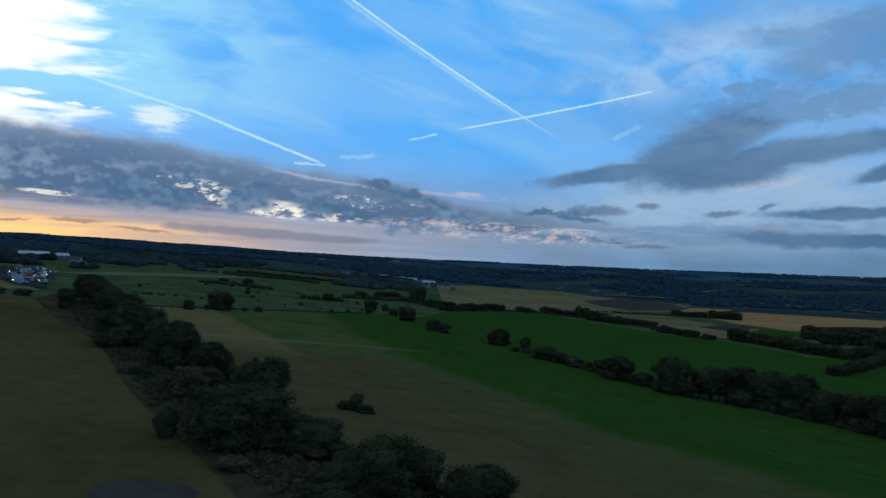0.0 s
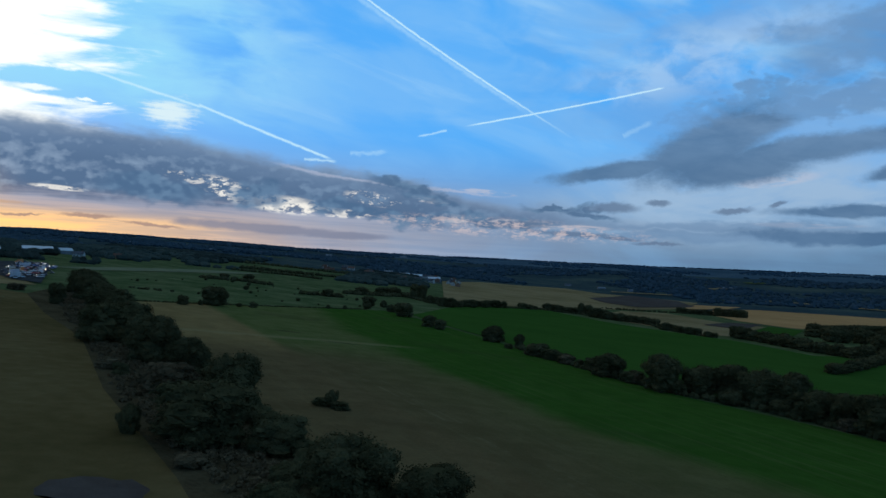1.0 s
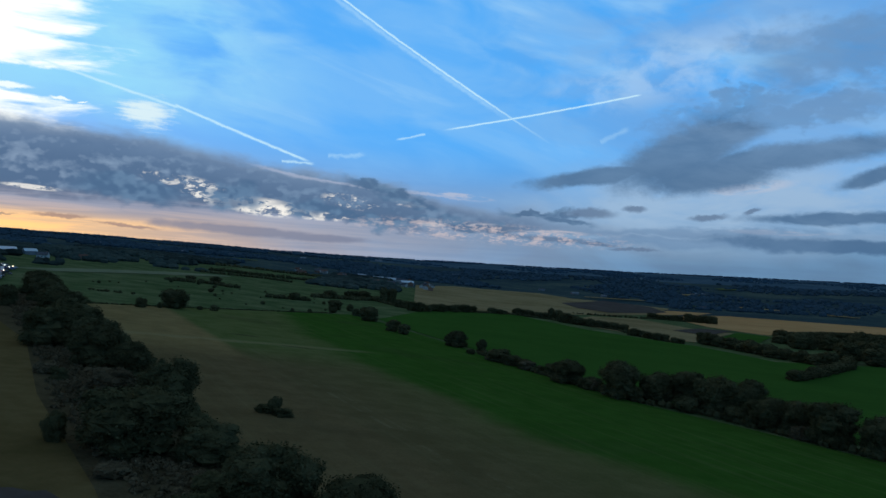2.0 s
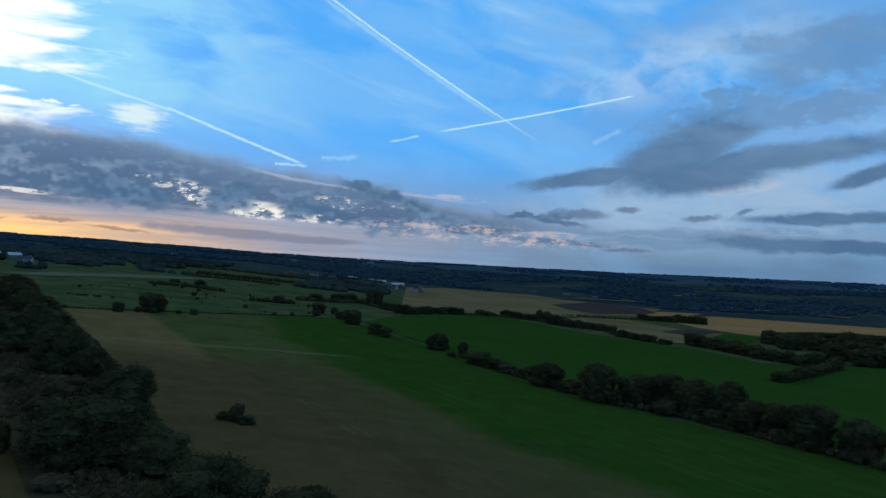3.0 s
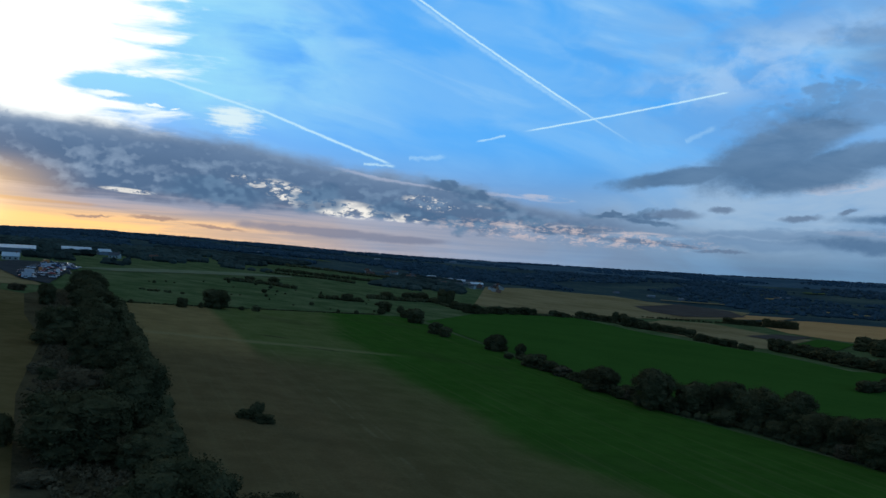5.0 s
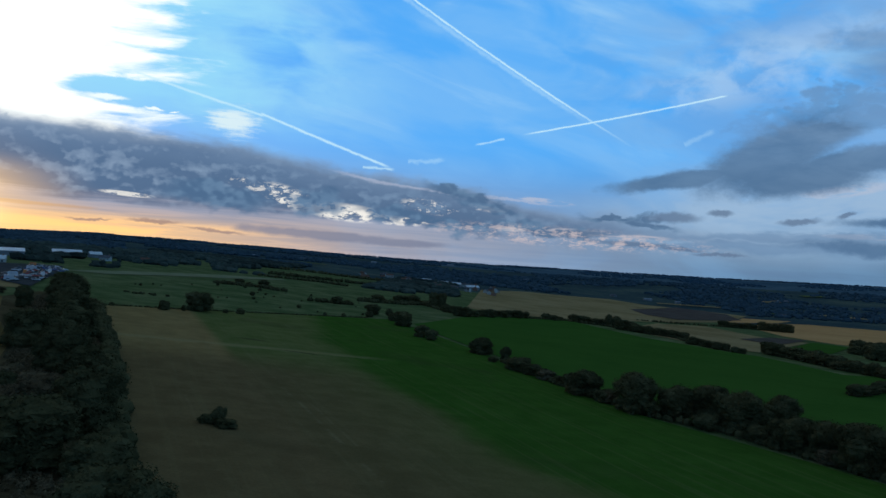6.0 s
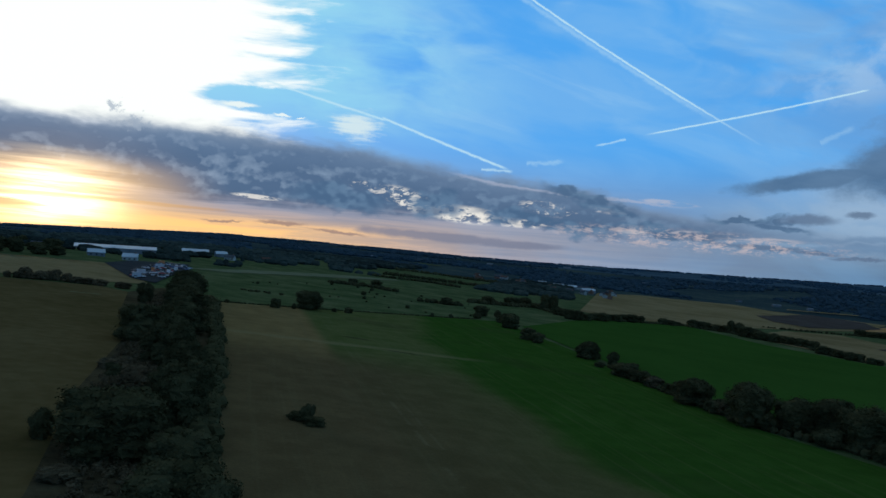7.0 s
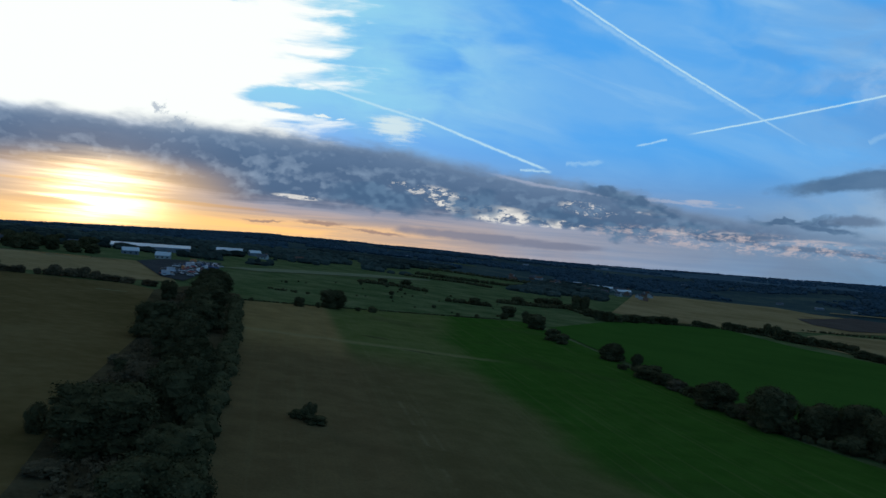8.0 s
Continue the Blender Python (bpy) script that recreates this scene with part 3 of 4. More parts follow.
def lift(x, y):
    return 0.08 + 0.0004 * math.hypot(x - 35.0, y)


def mesh_object(name, verts, faces, mats, parent=None, label="", index=None):
    me = bpy.data.meshes.new(name)
    me.from_pydata([tuple(v) for v in verts], [], faces)
    for m in mats if isinstance(mats, (list, tuple)) else [mats]:
        me.materials.append(m)
    if index is not None:
        me.polygons.foreach_set("material_index", index)
    me.update()
    ob = new(name, me)
    ob.parent = parent
    if label:
        tagged(ob, label)
    return ob


def part(name, bm, mat, parent, label=""):
    """Links a bmesh as one mesh object under a thing or a part."""
    me = bpy.data.meshes.new(name)
    bm.to_mesh(me)
    bm.free()
    me.materials.append(mat)
    ob = new(name, me)
    ob.parent = parent
    if label:
        tagged(ob, label)
    return ob


def block(bm, x0, x1, y0, y1, z0, z1):
    v = [bm.verts.new((x, y, z)) for z in (z0, z1) for x, y in ((x0, y0), (x1, y0), (x1, y1), (x0, y1))]
    for f in ((3, 2, 1, 0), (4, 5, 6, 7), (0, 1, 5, 4), (1, 2, 6, 5), (2, 3, 7, 6), (3, 0, 4, 7)):
        bm.faces.new([v[i] for i in f])
    return bm


def land():
    rings = [0.0] + [12.0 * 1.062 ** i for i in range(101)]
    rings = [r for r in rings if r < 4880.0] + [4880.0]
    spokes = 240
    verts, faces, index = [(35.0, 0.0, ground_z(35.0, 0.0))], [], []
    for r in rings[1:]:
        for k in range(spokes):
            a = 2 * math.pi * k / spokes
            x, y = 35.0 + r * math.sin(a), r * math.cos(a)
            verts.append((x, y, ground_z(x, y)))
    for k in range(spokes):
        faces.append((0, 1 + (k + 1) % spokes, 1 + k))
        index.append(0)
    for i in range(len(rings) - 2):
        a, b = 1 + i * spokes, 1 + (i + 1) * spokes
        for k in range(spokes):
            n = (k + 1) % spokes
            faces.append((a + k, a + n, b + n, b + k))
            # past 1250 m and again past 2600 m the haze-tinted ground colours take over
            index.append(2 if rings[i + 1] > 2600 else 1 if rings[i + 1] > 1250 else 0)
    ob = mesh_object("ground", verts, faces, [GRASS, FAR_LAND_HAZED, HILL_LAND_HAZED], index=index)
    for p in ob.data.polygons:
        p.use_smooth = True
    return tagged(ob, "rolling grassland falling to a dark wooded valley with low hills", "ground", kind="structure")


land()


def field(name, corners, mat, label, category="field", raise_by=0.0, cell=28.0):
    """A cultivated sheet that follows the slope, standing a little proud of the land."""
    bm = bmesh.new()
    bm.faces.new([bm.verts.new((x, y, 0.0)) for x, y in corners])
    bmesh.ops.triangulate(bm, faces=bm.faces[:])
    for _ in range(7):
        long = [e for e in bm.edges if e.calc_length() > cell + 0.05 * abs(e.verts[0].co.y)]
        if not long:
            break
        bmesh.ops.subdivide_edges(bm, edges=long, cuts=1)
        bmesh.ops.triangulate(bm, faces=bm.faces[:])
    for v in bm.verts:
        v.co.z = ground_z(v.co.x, v.co.y) + lift(v.co.x, v.co.y) + raise_by
    bmesh.ops.recalc_face_normals(bm, faces=bm.faces[:])
    ob = part(name, bm, mat, None)
    if ob.data.polygons[0].normal.z < 0:
        ob.data.flip_normals()
    for p in ob.data.polygons:
        p.use_smooth = True
    return tagged(ob, label, category, kind="structure")


field("field_1", [(-105, 360), (-70, 397), (-28, 449), (14, 500), (32, 464), (67, 377), (75, 349), (97, 283), (111, 254), (146, 212), (174, 170), (203, 118), (225, 20), (215, -180), (115, -180), (40, 40), (6, 119), (-5, 145), (-32, 206), (-53, 253)], BANDED,
      "harvested field in bands of pale stubble and green crop")
field("field_2", [(30, 490), (44, 545), (60, 612), (100, 722), (165, 790), (207, 665), (262, 606), (282, 597), (305, 512), (222, 372), (185, 270), (150, 225), (122, 250), (100, 300), (72, 375), (42, 450)], CROP,
      "smooth bright green crop field beyond a hedge")
field("field_3", [(212, 372), (296, 514), (370, 545), (520, 600), (560, 380), (420, 180), (250, 130), (160, 222), (188, 268)], CROP,
      "green crop field in the valley behind trees", raise_by=-0.06)
field("field_4", [(68, 770), (110, 1476), (200, 1640), (392, 1707), (441, 1606), (525, 1573), (600, 1480), (450, 1190), (300, 985), (170, 810), (104, 745)], STUBBLE,
      "wide pale tan stubble field across the valley")
field("field_5", [(360, 1370), (503, 1600), (566, 1487), (535, 1326), (374, 1130), (345, 1200)], EARTH,
      "dark freshly ploughed patch in the stubble", raise_by=0.6)
field("field_6", [(262, 873), (300, 960), (376, 1020), (400, 870), (438, 866), (300, 645), (272, 634), (225, 720)], STUBBLE,
      "brown stubble strip between two hedges")
field("field_7", [(408, 893), (454, 904), (366, 769), (340, 800)], EARTH, "small dark ploughed corner of a field", raise_by=0.6)
field("field_8", [(470, 1130), (560, 1300), (657, 1355), (760, 1319), (900, 1250), (1000, 1000), (760, 860), (606, 907), (532, 886), (480, 889), (450, 960)], STRAW,
      "warm orange-tan field of ripe straw")
field("field_9", [(464, 1213), (566, 1406), (654, 1414), (600, 1340)], STRAW, "thin strip of ripe straw by a wood")
field("field_10", [(362, 736), (446, 875), (475, 850), (392, 717)], CROP, "small green paddock between hedges", raise_by=0.3)
field("field_11", [(-158, 352), (-140, 345), (-105, 280), (-73, 230), (-42, 160), (-12, 104), (8, 60), (40, -20), (90, -180), (-420, -180), (-420, 150), (-260, 240), (-205, 318)], MEADOW,
      "dull brown-green meadow with worn grey patches")
field("field_12", [(-266, 396), (-330, 420), (-380, 330), (-300, 290), (-218, 330), (-173, 372), (-158, 395), (-200, 450), (-250, 500)], STUBBLE,
      "tan field in front of the industrial sheds")
field("field_13", [(-222, 560), (-207, 648), (-172, 773), (-128, 856), (-118, 838), (-150, 735), (-180, 640), (-196, 575)], TRACK,
      "pale strip of worn grass along a pasture")
field("field_14", [(-150, 1040), (-190, 1190), (-160, 1290), (-110, 1180), (-60, 1180), (-72, 1063), (-110, 1000)], GRASS,
      "green meadows before a village")
for n, (x, y, l, w, turn) in enumerate(((705, 1593, 90, 26, -5), (830, 1605, 110, 34, -40), (948, 1476, 70, 26, -60), (1064, 2230, 80, 60, 0), (850, 1980, 100, 50, 20), (560, 1690, 150, 30, 0),
                                        (-205, 2025, 70, 60, 0), (-535, 2010, 90, 70, 10), (-357, 1151, 60, 24, 15), (-239, 1697, 60, 50, 0))):
    c, s = math.cos(radians(turn)), math.sin(radians(turn))
    field("field_%d" % (15 + n), [(x + a * l / 2 * c - b_ * w / 2 * s, y + a * l / 2 * s + b_ * w / 2 * c) for a, b_ in ((-1, -1), (1, -0.6), (0.8, 1), (-0.9, 0.7))], STUBBLE if n % 3 else GRASS, "thin pale strip of farmland among valley woods", raise_by=1.5)
field("scrub_ground", [(115, -180), (40, 40), (6.3, 119), (-4.7, 145), (-31.7, 206), (-52.7, 253), (-104.7, 360), (-118, 386), (-146, 386), (-140.3, 345), (-105.3, 280), (-73.3, 230), (-42.3, 160), (-12.3, 104), (8, 60), (40, -20), (90, -180)], SCRUB,
      "rough brown bramble ground under a tree belt", "scrub", raise_by=0.05, cell=14.0)
worn = random.Random(3)
field("bare_patch_1", [(-20 + (7.0 + worn.uniform(-2, 2)) * math.cos(0.35 * k), 95 + (6.0 + worn.uniform(-1.6, 1.6)) * math.sin(0.35 * k)) for k in range(18)], EARTH,
      "worn grey patch of bare ground in the meadow", "bare ground", raise_by=0.03, cell=3.0)
field("bare_patch_3", [(-148, 312.5), (-138, 319.5), (-138, 321), (-148, 314.5)], TRACK, "pale line of bare ground in the meadow", "bare ground", raise_by=0.1)
field("yard_ground", [(-248, 498), (-262, 556), (-240, 604), (-204, 520), (-160, 405), (-178, 412)], TARMAC,
      "asphalt storage yard beside the tree belt", "yard", raise_by=0.3)

# ---- trees and hedges ----
rng = np.random.default_rng(7)


def sphere_points(n):
    v = rng.normal(size=(n, 3))
    return v / np.linalg.norm(v, axis=1)[:, None]


def lump(centre, radius, rows=5, cols=8, rough=0.18):
    """Vertices and faces of one uneven closed lump."""
    verts, faces = [centre + radius * np.array([0, 0, 1.0])], []
    for i in range(1, rows):
        for k in range(cols):
            a, b = math.pi * i / rows, 2 * math.pi * (k + 0.5 * (i % 2)) / cols
            d = np.array([math.sin(a) * math.cos(b), math.sin(a) * math.sin(b), math.cos(a)])
            verts.append(centre + radius * d * (1 + rough * (rng.random() * 2 - 1)))
    verts.append(centre - radius * np.array([0, 0, 1.0]))
    for k in range(cols):
        n = (k + 1) % cols
        faces.append((0, 1 + k, 1 + n))
        for i in range(rows - 2):
            a, b = 1 + i * cols, 1 + (i + 1) * cols
            faces.append((a + k, b + k, b + n, a + n))
        last = 1 + (rows - 2) * cols
        faces.append((last + n, last + k, len(verts) - 1))
    return verts, faces


def leaves(lobes, count, size, loose=0.5):
    """Small bent leaf sprays scattered through the outer shell of the lobes, each a kinked pair of triangles."""
    centres = np.array([c for c, _ in lobes])
    radii = np.array([r for _, r in lobes])
    pick = rng.choice(len(lobes), count, p=radii ** 2 / (radii ** 2).sum())
    out = sphere_points(count)
    p = centres[pick] + out * (radii[pick] * (0.74 + loose * rng.random(count) ** 1.7))[:, None]
    inside = np.zeros(count, bool)
    for c, r in zip(centres, radii):
        inside |= ((p - c) ** 2).sum(1) < (0.70 * r) ** 2
    p, out = p[~inside], out[~inside]
    n = len(p)
    normal = 1.0 * out + 0.6 * rng.normal(size=(n, 3)) + (0, 0, 0.25)
    normal /= np.linalg.norm(normal, axis=1)[:, None]
    side = np.cross(normal, rng.normal(size=(n, 3)))
    side /= np.linalg.norm(side, axis=1)[:, None]
    up = np.cross(side, normal)
    s = (size * (0.5 + 1.0 * rng.random(n)))[:, None]
    quads = np.stack([p - side * s, p - up * s * 0.7 + normal * s * 0.25, p + side * s, p + up * s * 0.9 + normal * s * 0.2], 1)
    corners = np.arange(n)[:, None] * 4
    faces = np.concatenate([corners + (0, 1, 3), corners + (1, 2, 3)])
    return quads.reshape(-1, 3), faces.tolist()


def gather(pieces):
    verts, faces, o = [], [], 0
    for v, f in pieces:
        verts.append(np.asarray(v, float))
        faces += [[i + o for i in q] for q in f]
        o += len(v)
    return np.concatenate(verts).tolist(), faces


def limb(a, b, ra, rb, sides=7):
    a, b = np.array(a, float), np.array(b, float)
    d = (b - a) / np.linalg.norm(b - a)
    s = np.cross(d, (0.3, 0.9, 0.2))
    s /= np.linalg.norm(s)
    u = np.cross(d, s)
    ring = lambda c, r: [c + r * (math.cos(2 * math.pi * k / sides) * s + math.sin(2 * math.pi * k / sides) * u) for k in range(sides)]
    verts = ring(a, ra) + ring(a + (b - a) * 0.5 + s * ra * 0.4, (ra + rb) / 2) + ring(b, rb)
    faces = [(i * sides + k, i * sides + (k + 1) % sides, (i + 1) * sides + (k + 1) % sides, (i + 1) * sides + k) for i in range(2) for k in range(sides)]
    return verts, faces + [tuple(range(2 * sides, 3 * sides))]


def make_tree(name, kind, count, mat):
    """A tree one metre wide and high, on an Empty at its foot: trunk with limbs, and a crown of leaf sprays on boughs of uneven size."""
    root = new(name)
    low, span, rise, boughs = {"tree": (0.54, 0.33, 0.34, 13), "tall": (0.54, 0.27, 0.38, 12), "bush": (0.40, 0.35, 0.32, 9)}[kind]
    core = [(np.array([0.0, 0.0, low]), span * 0.95), (np.array([0.04, -0.05, low - 0.20]), span * 0.98), (np.array([-0.05, 0.02, low - 0.32]), span * 0.86), (np.array([-0.06, 0.05, low + 0.08]), span * 0.85)]
    heads = []
    for d in sphere_points(boughs):
        d[2] = max(-0.9, d[2] * 0.95 + 0.02)
        heads.append((np.array([0, 0, low]) + d * (span, span, rise) * (0.62 + 0.30 * rng.random()), 0.13 + 0.11 * rng.random()))
    for a in (0.3, 1.6, 2.7, 4.1, 5.2):                  # skirts that hang to the grass
        heads.append((np.array([0.75 * span * math.cos(a), 0.75 * span * math.sin(a), 0.16 + 0.06 * rng.random()]), 0.15 + 0.05 * rng.random()))
    twigs = []
    for c, r in core[:1] + heads:
        for d in sphere_points(7 if r < span * 0.9 else 16):
            d[2] = abs(d[2]) if rng.random() < 0.6 else d[2]
            twigs.append((c + d * r * 0.80, r * (0.30 + 0.24 * rng.random())))
    lobes = core + heads + twigs
    verts, faces = gather([lump(c, r * 0.80, 5, 8, 0.12) for c, r in core + heads] + [lump(c, r * 0.72, 4, 6, 0.2) for c, r in twigs]
                          + [leaves(heads + twigs, count, 0.0125 if count > 5000 else 0.030)])
    v = np.array(verts)
    v[:, :2] *= 0.5 / np.percentile(np.abs(v[:, :2]), 97, axis=0)
    v[:, 2] *= 1.0 / np.percentile(v[:, 2], 99.5)
    v[:, 2] = np.maximum(v[:, 2], 0.02)
    mesh_object("crown", v.tolist(), faces, mat, root)
    pieces = [limb((0, 0, -0.03), (0.01, 0.01, low * 0.8), 0.035, 0.022)]
    for k in range(5):
        pieces.append(limb((0.005 * k, 0, low * (0.35 + 0.08 * k)), heads[k][0], 0.016, 0.006, 5))
    verts, faces = gather(pieces)
    mesh_object("trunk", verts, faces, BARK, root)
    return root


KINDS = {
    "oak": [make_tree("oak_tree", "tree", 27000, LEAF) for _ in range(4)],
    "ash": [make_tree("ash_tree", "tall", 22000, LEAF) for _ in range(2)],
    "thorn": [make_tree("hawthorn_bush", "bush", 13000, LEAF) for _ in range(3)],
    "dry": [make_tree("bramble_bush", "bush", 9000, LEAF_DRY) for _ in range(2)],
    "field": [make_tree("field_tree", "tree", 2400, LEAF) for _ in range(3)],
    "shrub": [make_tree("shrub", "bush", 1100, LEAF) for _ in range(3)],
    "autumn": [make_tree("hedge_tree", "tree", 1400, LEAF_DRY) for _ in range(3)],
}
CATEGORY = {"oak": "tree", "ash": "tree", "thorn": "bush", "dry": "bush", "field": "tree", "shrub": "bush", "autumn": "tree"}
planted = {k: [] for k in KINDS}


def plant(kind, x, y, width, height, label, group="", sink=0.15):
    turn = Matrix.Rotation(rng.random() * 6.28, 4, "Z")
    m = Matrix.Translation((x, y, ground_z(x, y) - sink * 0.3)) @ turn @ Matrix.Diagonal((width, width * (0.9 + 0.2 * rng.random()), height, 1.0))
    planted[kind].append((m, label, group))


def settle():
    """Sets every tree where it was planted; trees of a kind share their meshes."""
    for kind, spots in planted.items():
        shapes = KINDS[kind]
        for i, (m, label, group) in enumerate(spots[len(shapes):]):
            tagged(copy_thing(shapes[i % len(shapes)], m), label, CATEGORY[kind], group)
        for ob, (m, label, group) in zip(shapes, spots):
            ob.matrix_basis = m
            tagged(ob, label, CATEGORY[kind], group)


def along(points, step):
    """Places every so many metres along a bent line."""
    out, left = [], 0.0
    for (x0, y0), (x1, y1) in zip(points, points[1:]):
        d = math.hypot(x1 - x0, y1 - y0)
        s = left
        while s < d:
            out.append((x0 + (x1 - x0) * s / d, y0 + (y1 - y0) * s / d))
            s += step
        left = s - d
    return out


def thicket(name, points, width, height, mat, label, category="hedge", step=1.6, size=0.34, sprays=34, kind="stuff", core=0.9):
    """A continuous low growth: overlapping lumps with leaf sprays, uneven in height and width."""
    lobes = []
    for x, y in along(points, step):
        for _ in range(max(1, round(width / 2.6))):
            px, py = x + (rng.random() - 0.5) * width, y + (rng.random() - 0.5) * width
            r = height * (0.34 + 0.3 * rng.random())
            lobes.append((np.array([px, py, ground_z(px, py) + r * 0.55 + max(0.0, height - 2 * r) * rng.random() * 0.6]), r))
    pieces = [lump(c, r * core, 4, 7) for c, r in lobes]
    for i in range(0, len(lobes), 12):
        some = lobes[i:i + 12]
        pieces.append(leaves(some, sprays * len(some), size))
    verts, faces = gather(pieces)
    return tagged(mesh_object(name, verts, faces, mat), label, category, kind=kind)


# the tree belt along the big field
BELT = "trees of the belt beside the stubble field"
DARK, TALL = "dense dark green broadleaf tree in the tree belt", "tall round-crowned broadleaf tree in the tree belt"
for x, y, w, h in ((12, 99, 12.6, 10.2), (24, 96, 9.5, 7.6), (-14, 125, 15.0, 10.4), (-43, 200, 12.6, 12.0), (-66, 254, 14.5, 10.5),
                   (-66, 226, 13, 11), (-88, 297, 14.5, 10.5), (-128, 378, 16.5, 11.5), (-113, 345, 14, 10.5), (34, 74, 11, 9), (20, 66, 12, 10)):
    plant("oak", x, y, w, h, DARK, BELT)
for x, y, w, h in ((-13, 147, 10.5, 12.2), (-31, 186, 9.2, 9.4), (-116, 316, 6.5, 8.5), (-54, 222, 9, 10), (-101, 322, 11, 10), (-78, 274, 10, 10), (42, 52, 10, 11)):
    plant("ash", x, y, w, h, TALL, BELT)
for x, y, w, h in ((-1, 123, 9.6, 6.4), (-26, 126, 3.8, 5.0), (-44, 176, 4, 3.4), (4, 90, 7, 5), (3, 106, 5, 3.6)):
    plant("thorn", x, y, w, h, "dark hawthorn bush in the scrub of the belt", BELT)
for x, y, w, h in ((-29, 161, 11.0, 7.0), (-36, 172, 5, 3), (-50, 184, 5, 2.6), (-12, 110, 5, 2.2), (-62, 238, 6, 3.4), (8, 84, 6, 3)):
    plant("dry", x, y, w, h, "brownish bramble bush in the belt's scrub", BELT)
thicket("scrub_strip", [(40, 30), (8, 92), (-18, 132), (-40, 176), (-66, 230), (-96, 292), (-130, 365)], 11.0, 1.3, LEAF_DRY, "brown bramble scrub filling the tree belt", "scrub", 0.8, 0.2, 70, core=0.66)
thicket("scrub_edge", [(38, 40), (5, 117), (-7, 145), (-33, 205), (-54, 250), (-104, 355)], 3.6, 3.6, LEAF, "dark green hedge growth along the belt's edge", "hedge", 1.3, 0.26, 60)

# the hedge with trees between the two green fields
HEDGE = "trees of the hedgerow between the green fields"
for kind, x, y, w, h in (("oak", 111, 258, 13.0, 12.6), ("dry", 105, 270, 5.5, 4.4), ("dry", 88, 308, 6.0, 4.2), ("dry", 150, 213, 6.0, 4.0), ("oak", 122, 256, 13.5, 10.4), ("oak", 133, 254, 12.6, 12.0), ("oak", 139, 243, 14.6, 12.4), ("oak", 156, 258, 11.4, 11.4),
                         ("oak", 146, 226, 14.5, 9.6), ("oak", 152, 219, 10, 10.2), ("oak", 156, 208, 13, 12.2), ("oak", 98, 282, 12.6, 8.8), ("oak", 164, 196, 13, 11), ("oak", 172, 182, 13, 11), ("oak", 183, 160, 14, 11),
                         ("ash", 76, 353, 4.6, 6.6), ("oak", 66.5, 370, 9.4, 7.8), ("field", 25, 464, 9.5, 8.6), ("field", 37, 413, 6.5, 6.4), ("field", 42.5, 404, 6, 5.6), ("oak", 142, 268, 11, 8), ("oak", 168, 232, 12, 9)):
    plant(kind, x, y, w, h, "dark rounded tree standing in the field hedgerow", HEDGE)
for x, y, w, h in ((79, 327, 10, 5.6), (84, 319, 8, 4.6), (88, 310, 7, 4.4), (96, 296, 8.5, 5), (104, 271, 8.4, 4.6), (92, 302, 5, 3.4), (116, 268, 7, 6), (70, 345, 4, 2.4), (128, 243, 8, 5), (140, 233, 8, 5)):
    plant("thorn", x, y, w, h, "low hawthorn bush filling the field hedgerow", HEDGE)
thicket("hedge", [(74, 352), (88, 312), (98, 286), (112, 256), (134, 240), (148, 216), (176, 172), (205, 120)], 3.4, 2.6, LEAF, "dark overgrown hedge under the field trees", "hedge", 1.8, 0.36, 26)

# the low line at the far end of the big field, and what stands on it
thicket("field_edge_hedge", [(-108, 362), (-70, 401), (-28, 453), (2, 492)], 1.0, 0.75, LEAF, "thin dark hedge line along a field end", "hedge", 0.7, 0.26, 14)
plant("oak", -70.5, 392, 11.2, 9.6, "lone round broadleaf tree on a field boundary")
for x, y, w, h, kind in ((-82, 376, 5.4, 4.8, "thorn"), (-75.5, 384, 2.2, 3.0, "thorn"), (-54, 405, 4.0, 3.2, "thorn"), (-60, 400, 2.6, 2.2, "thorn"), (-102, 366, 2.5, 1.8, "shrub"), (-20, 462, 2.4, 2.4, "shrub"), (-11, 474, 2.4, 2.4, "shrub"),
                         (2, 521, 8.5, 7.0, "field"), (12, 533, 5, 5, "shrub"), (1.8, 500, 5, 3.8, "shrub"), (17, 492, 5, 5, "field")):
    plant(kind, x, y, w, h, "small dark bush on the field boundary", "bushes on the field boundary")
# a lone thicket in the stubble
plant("thorn", 4.6, 167.0, 3.0, 3.9, "small dark thorn bush standing alone in the stubble")
plant("thorn", 6.6, 165.6, 4.6, 1.9, "low spreading bramble clump alone in the stubble")
plant("shrub", 2.2, 167.6, 4.0, 2.0, "low tuft of scrub alone in the stubble")

# rough pasture: scattered bushes and scrub patches
for i in range(40):
    x, y = -150 + 165 * rng.random(), 430 + 240 * rng.random()
    if x + 0.43 * y > 60 and y > 400 + max(0.0, (x + 110) * 0.9):
        s = 0.9 + 2.0 * rng.random() ** 3
        plant("shrub", x, y, s * 1.2, s, "small bush scattered over rough pasture", "bushes on the rough pasture")
thicket("pasture_scrub", [(-135, 640), (-100, 655), (-82, 640)], 9, 3.4, LEAF, "long dark thicket in rough pasture", "scrub", 3.2, 0.6, 22)
thicket("pasture_scrub", [(-128, 446), (-106, 452)], 8, 1.2, LEAF, "low dark rushes in rough pasture", "scrub", 2.6, 0.4, 14)
thicket("pasture_scrub", [(-48, 574), (-22, 588)], 6, 3.4, LEAF, "dark scrub patch in rough pasture", "scrub", 2.6, 0.5, 20)
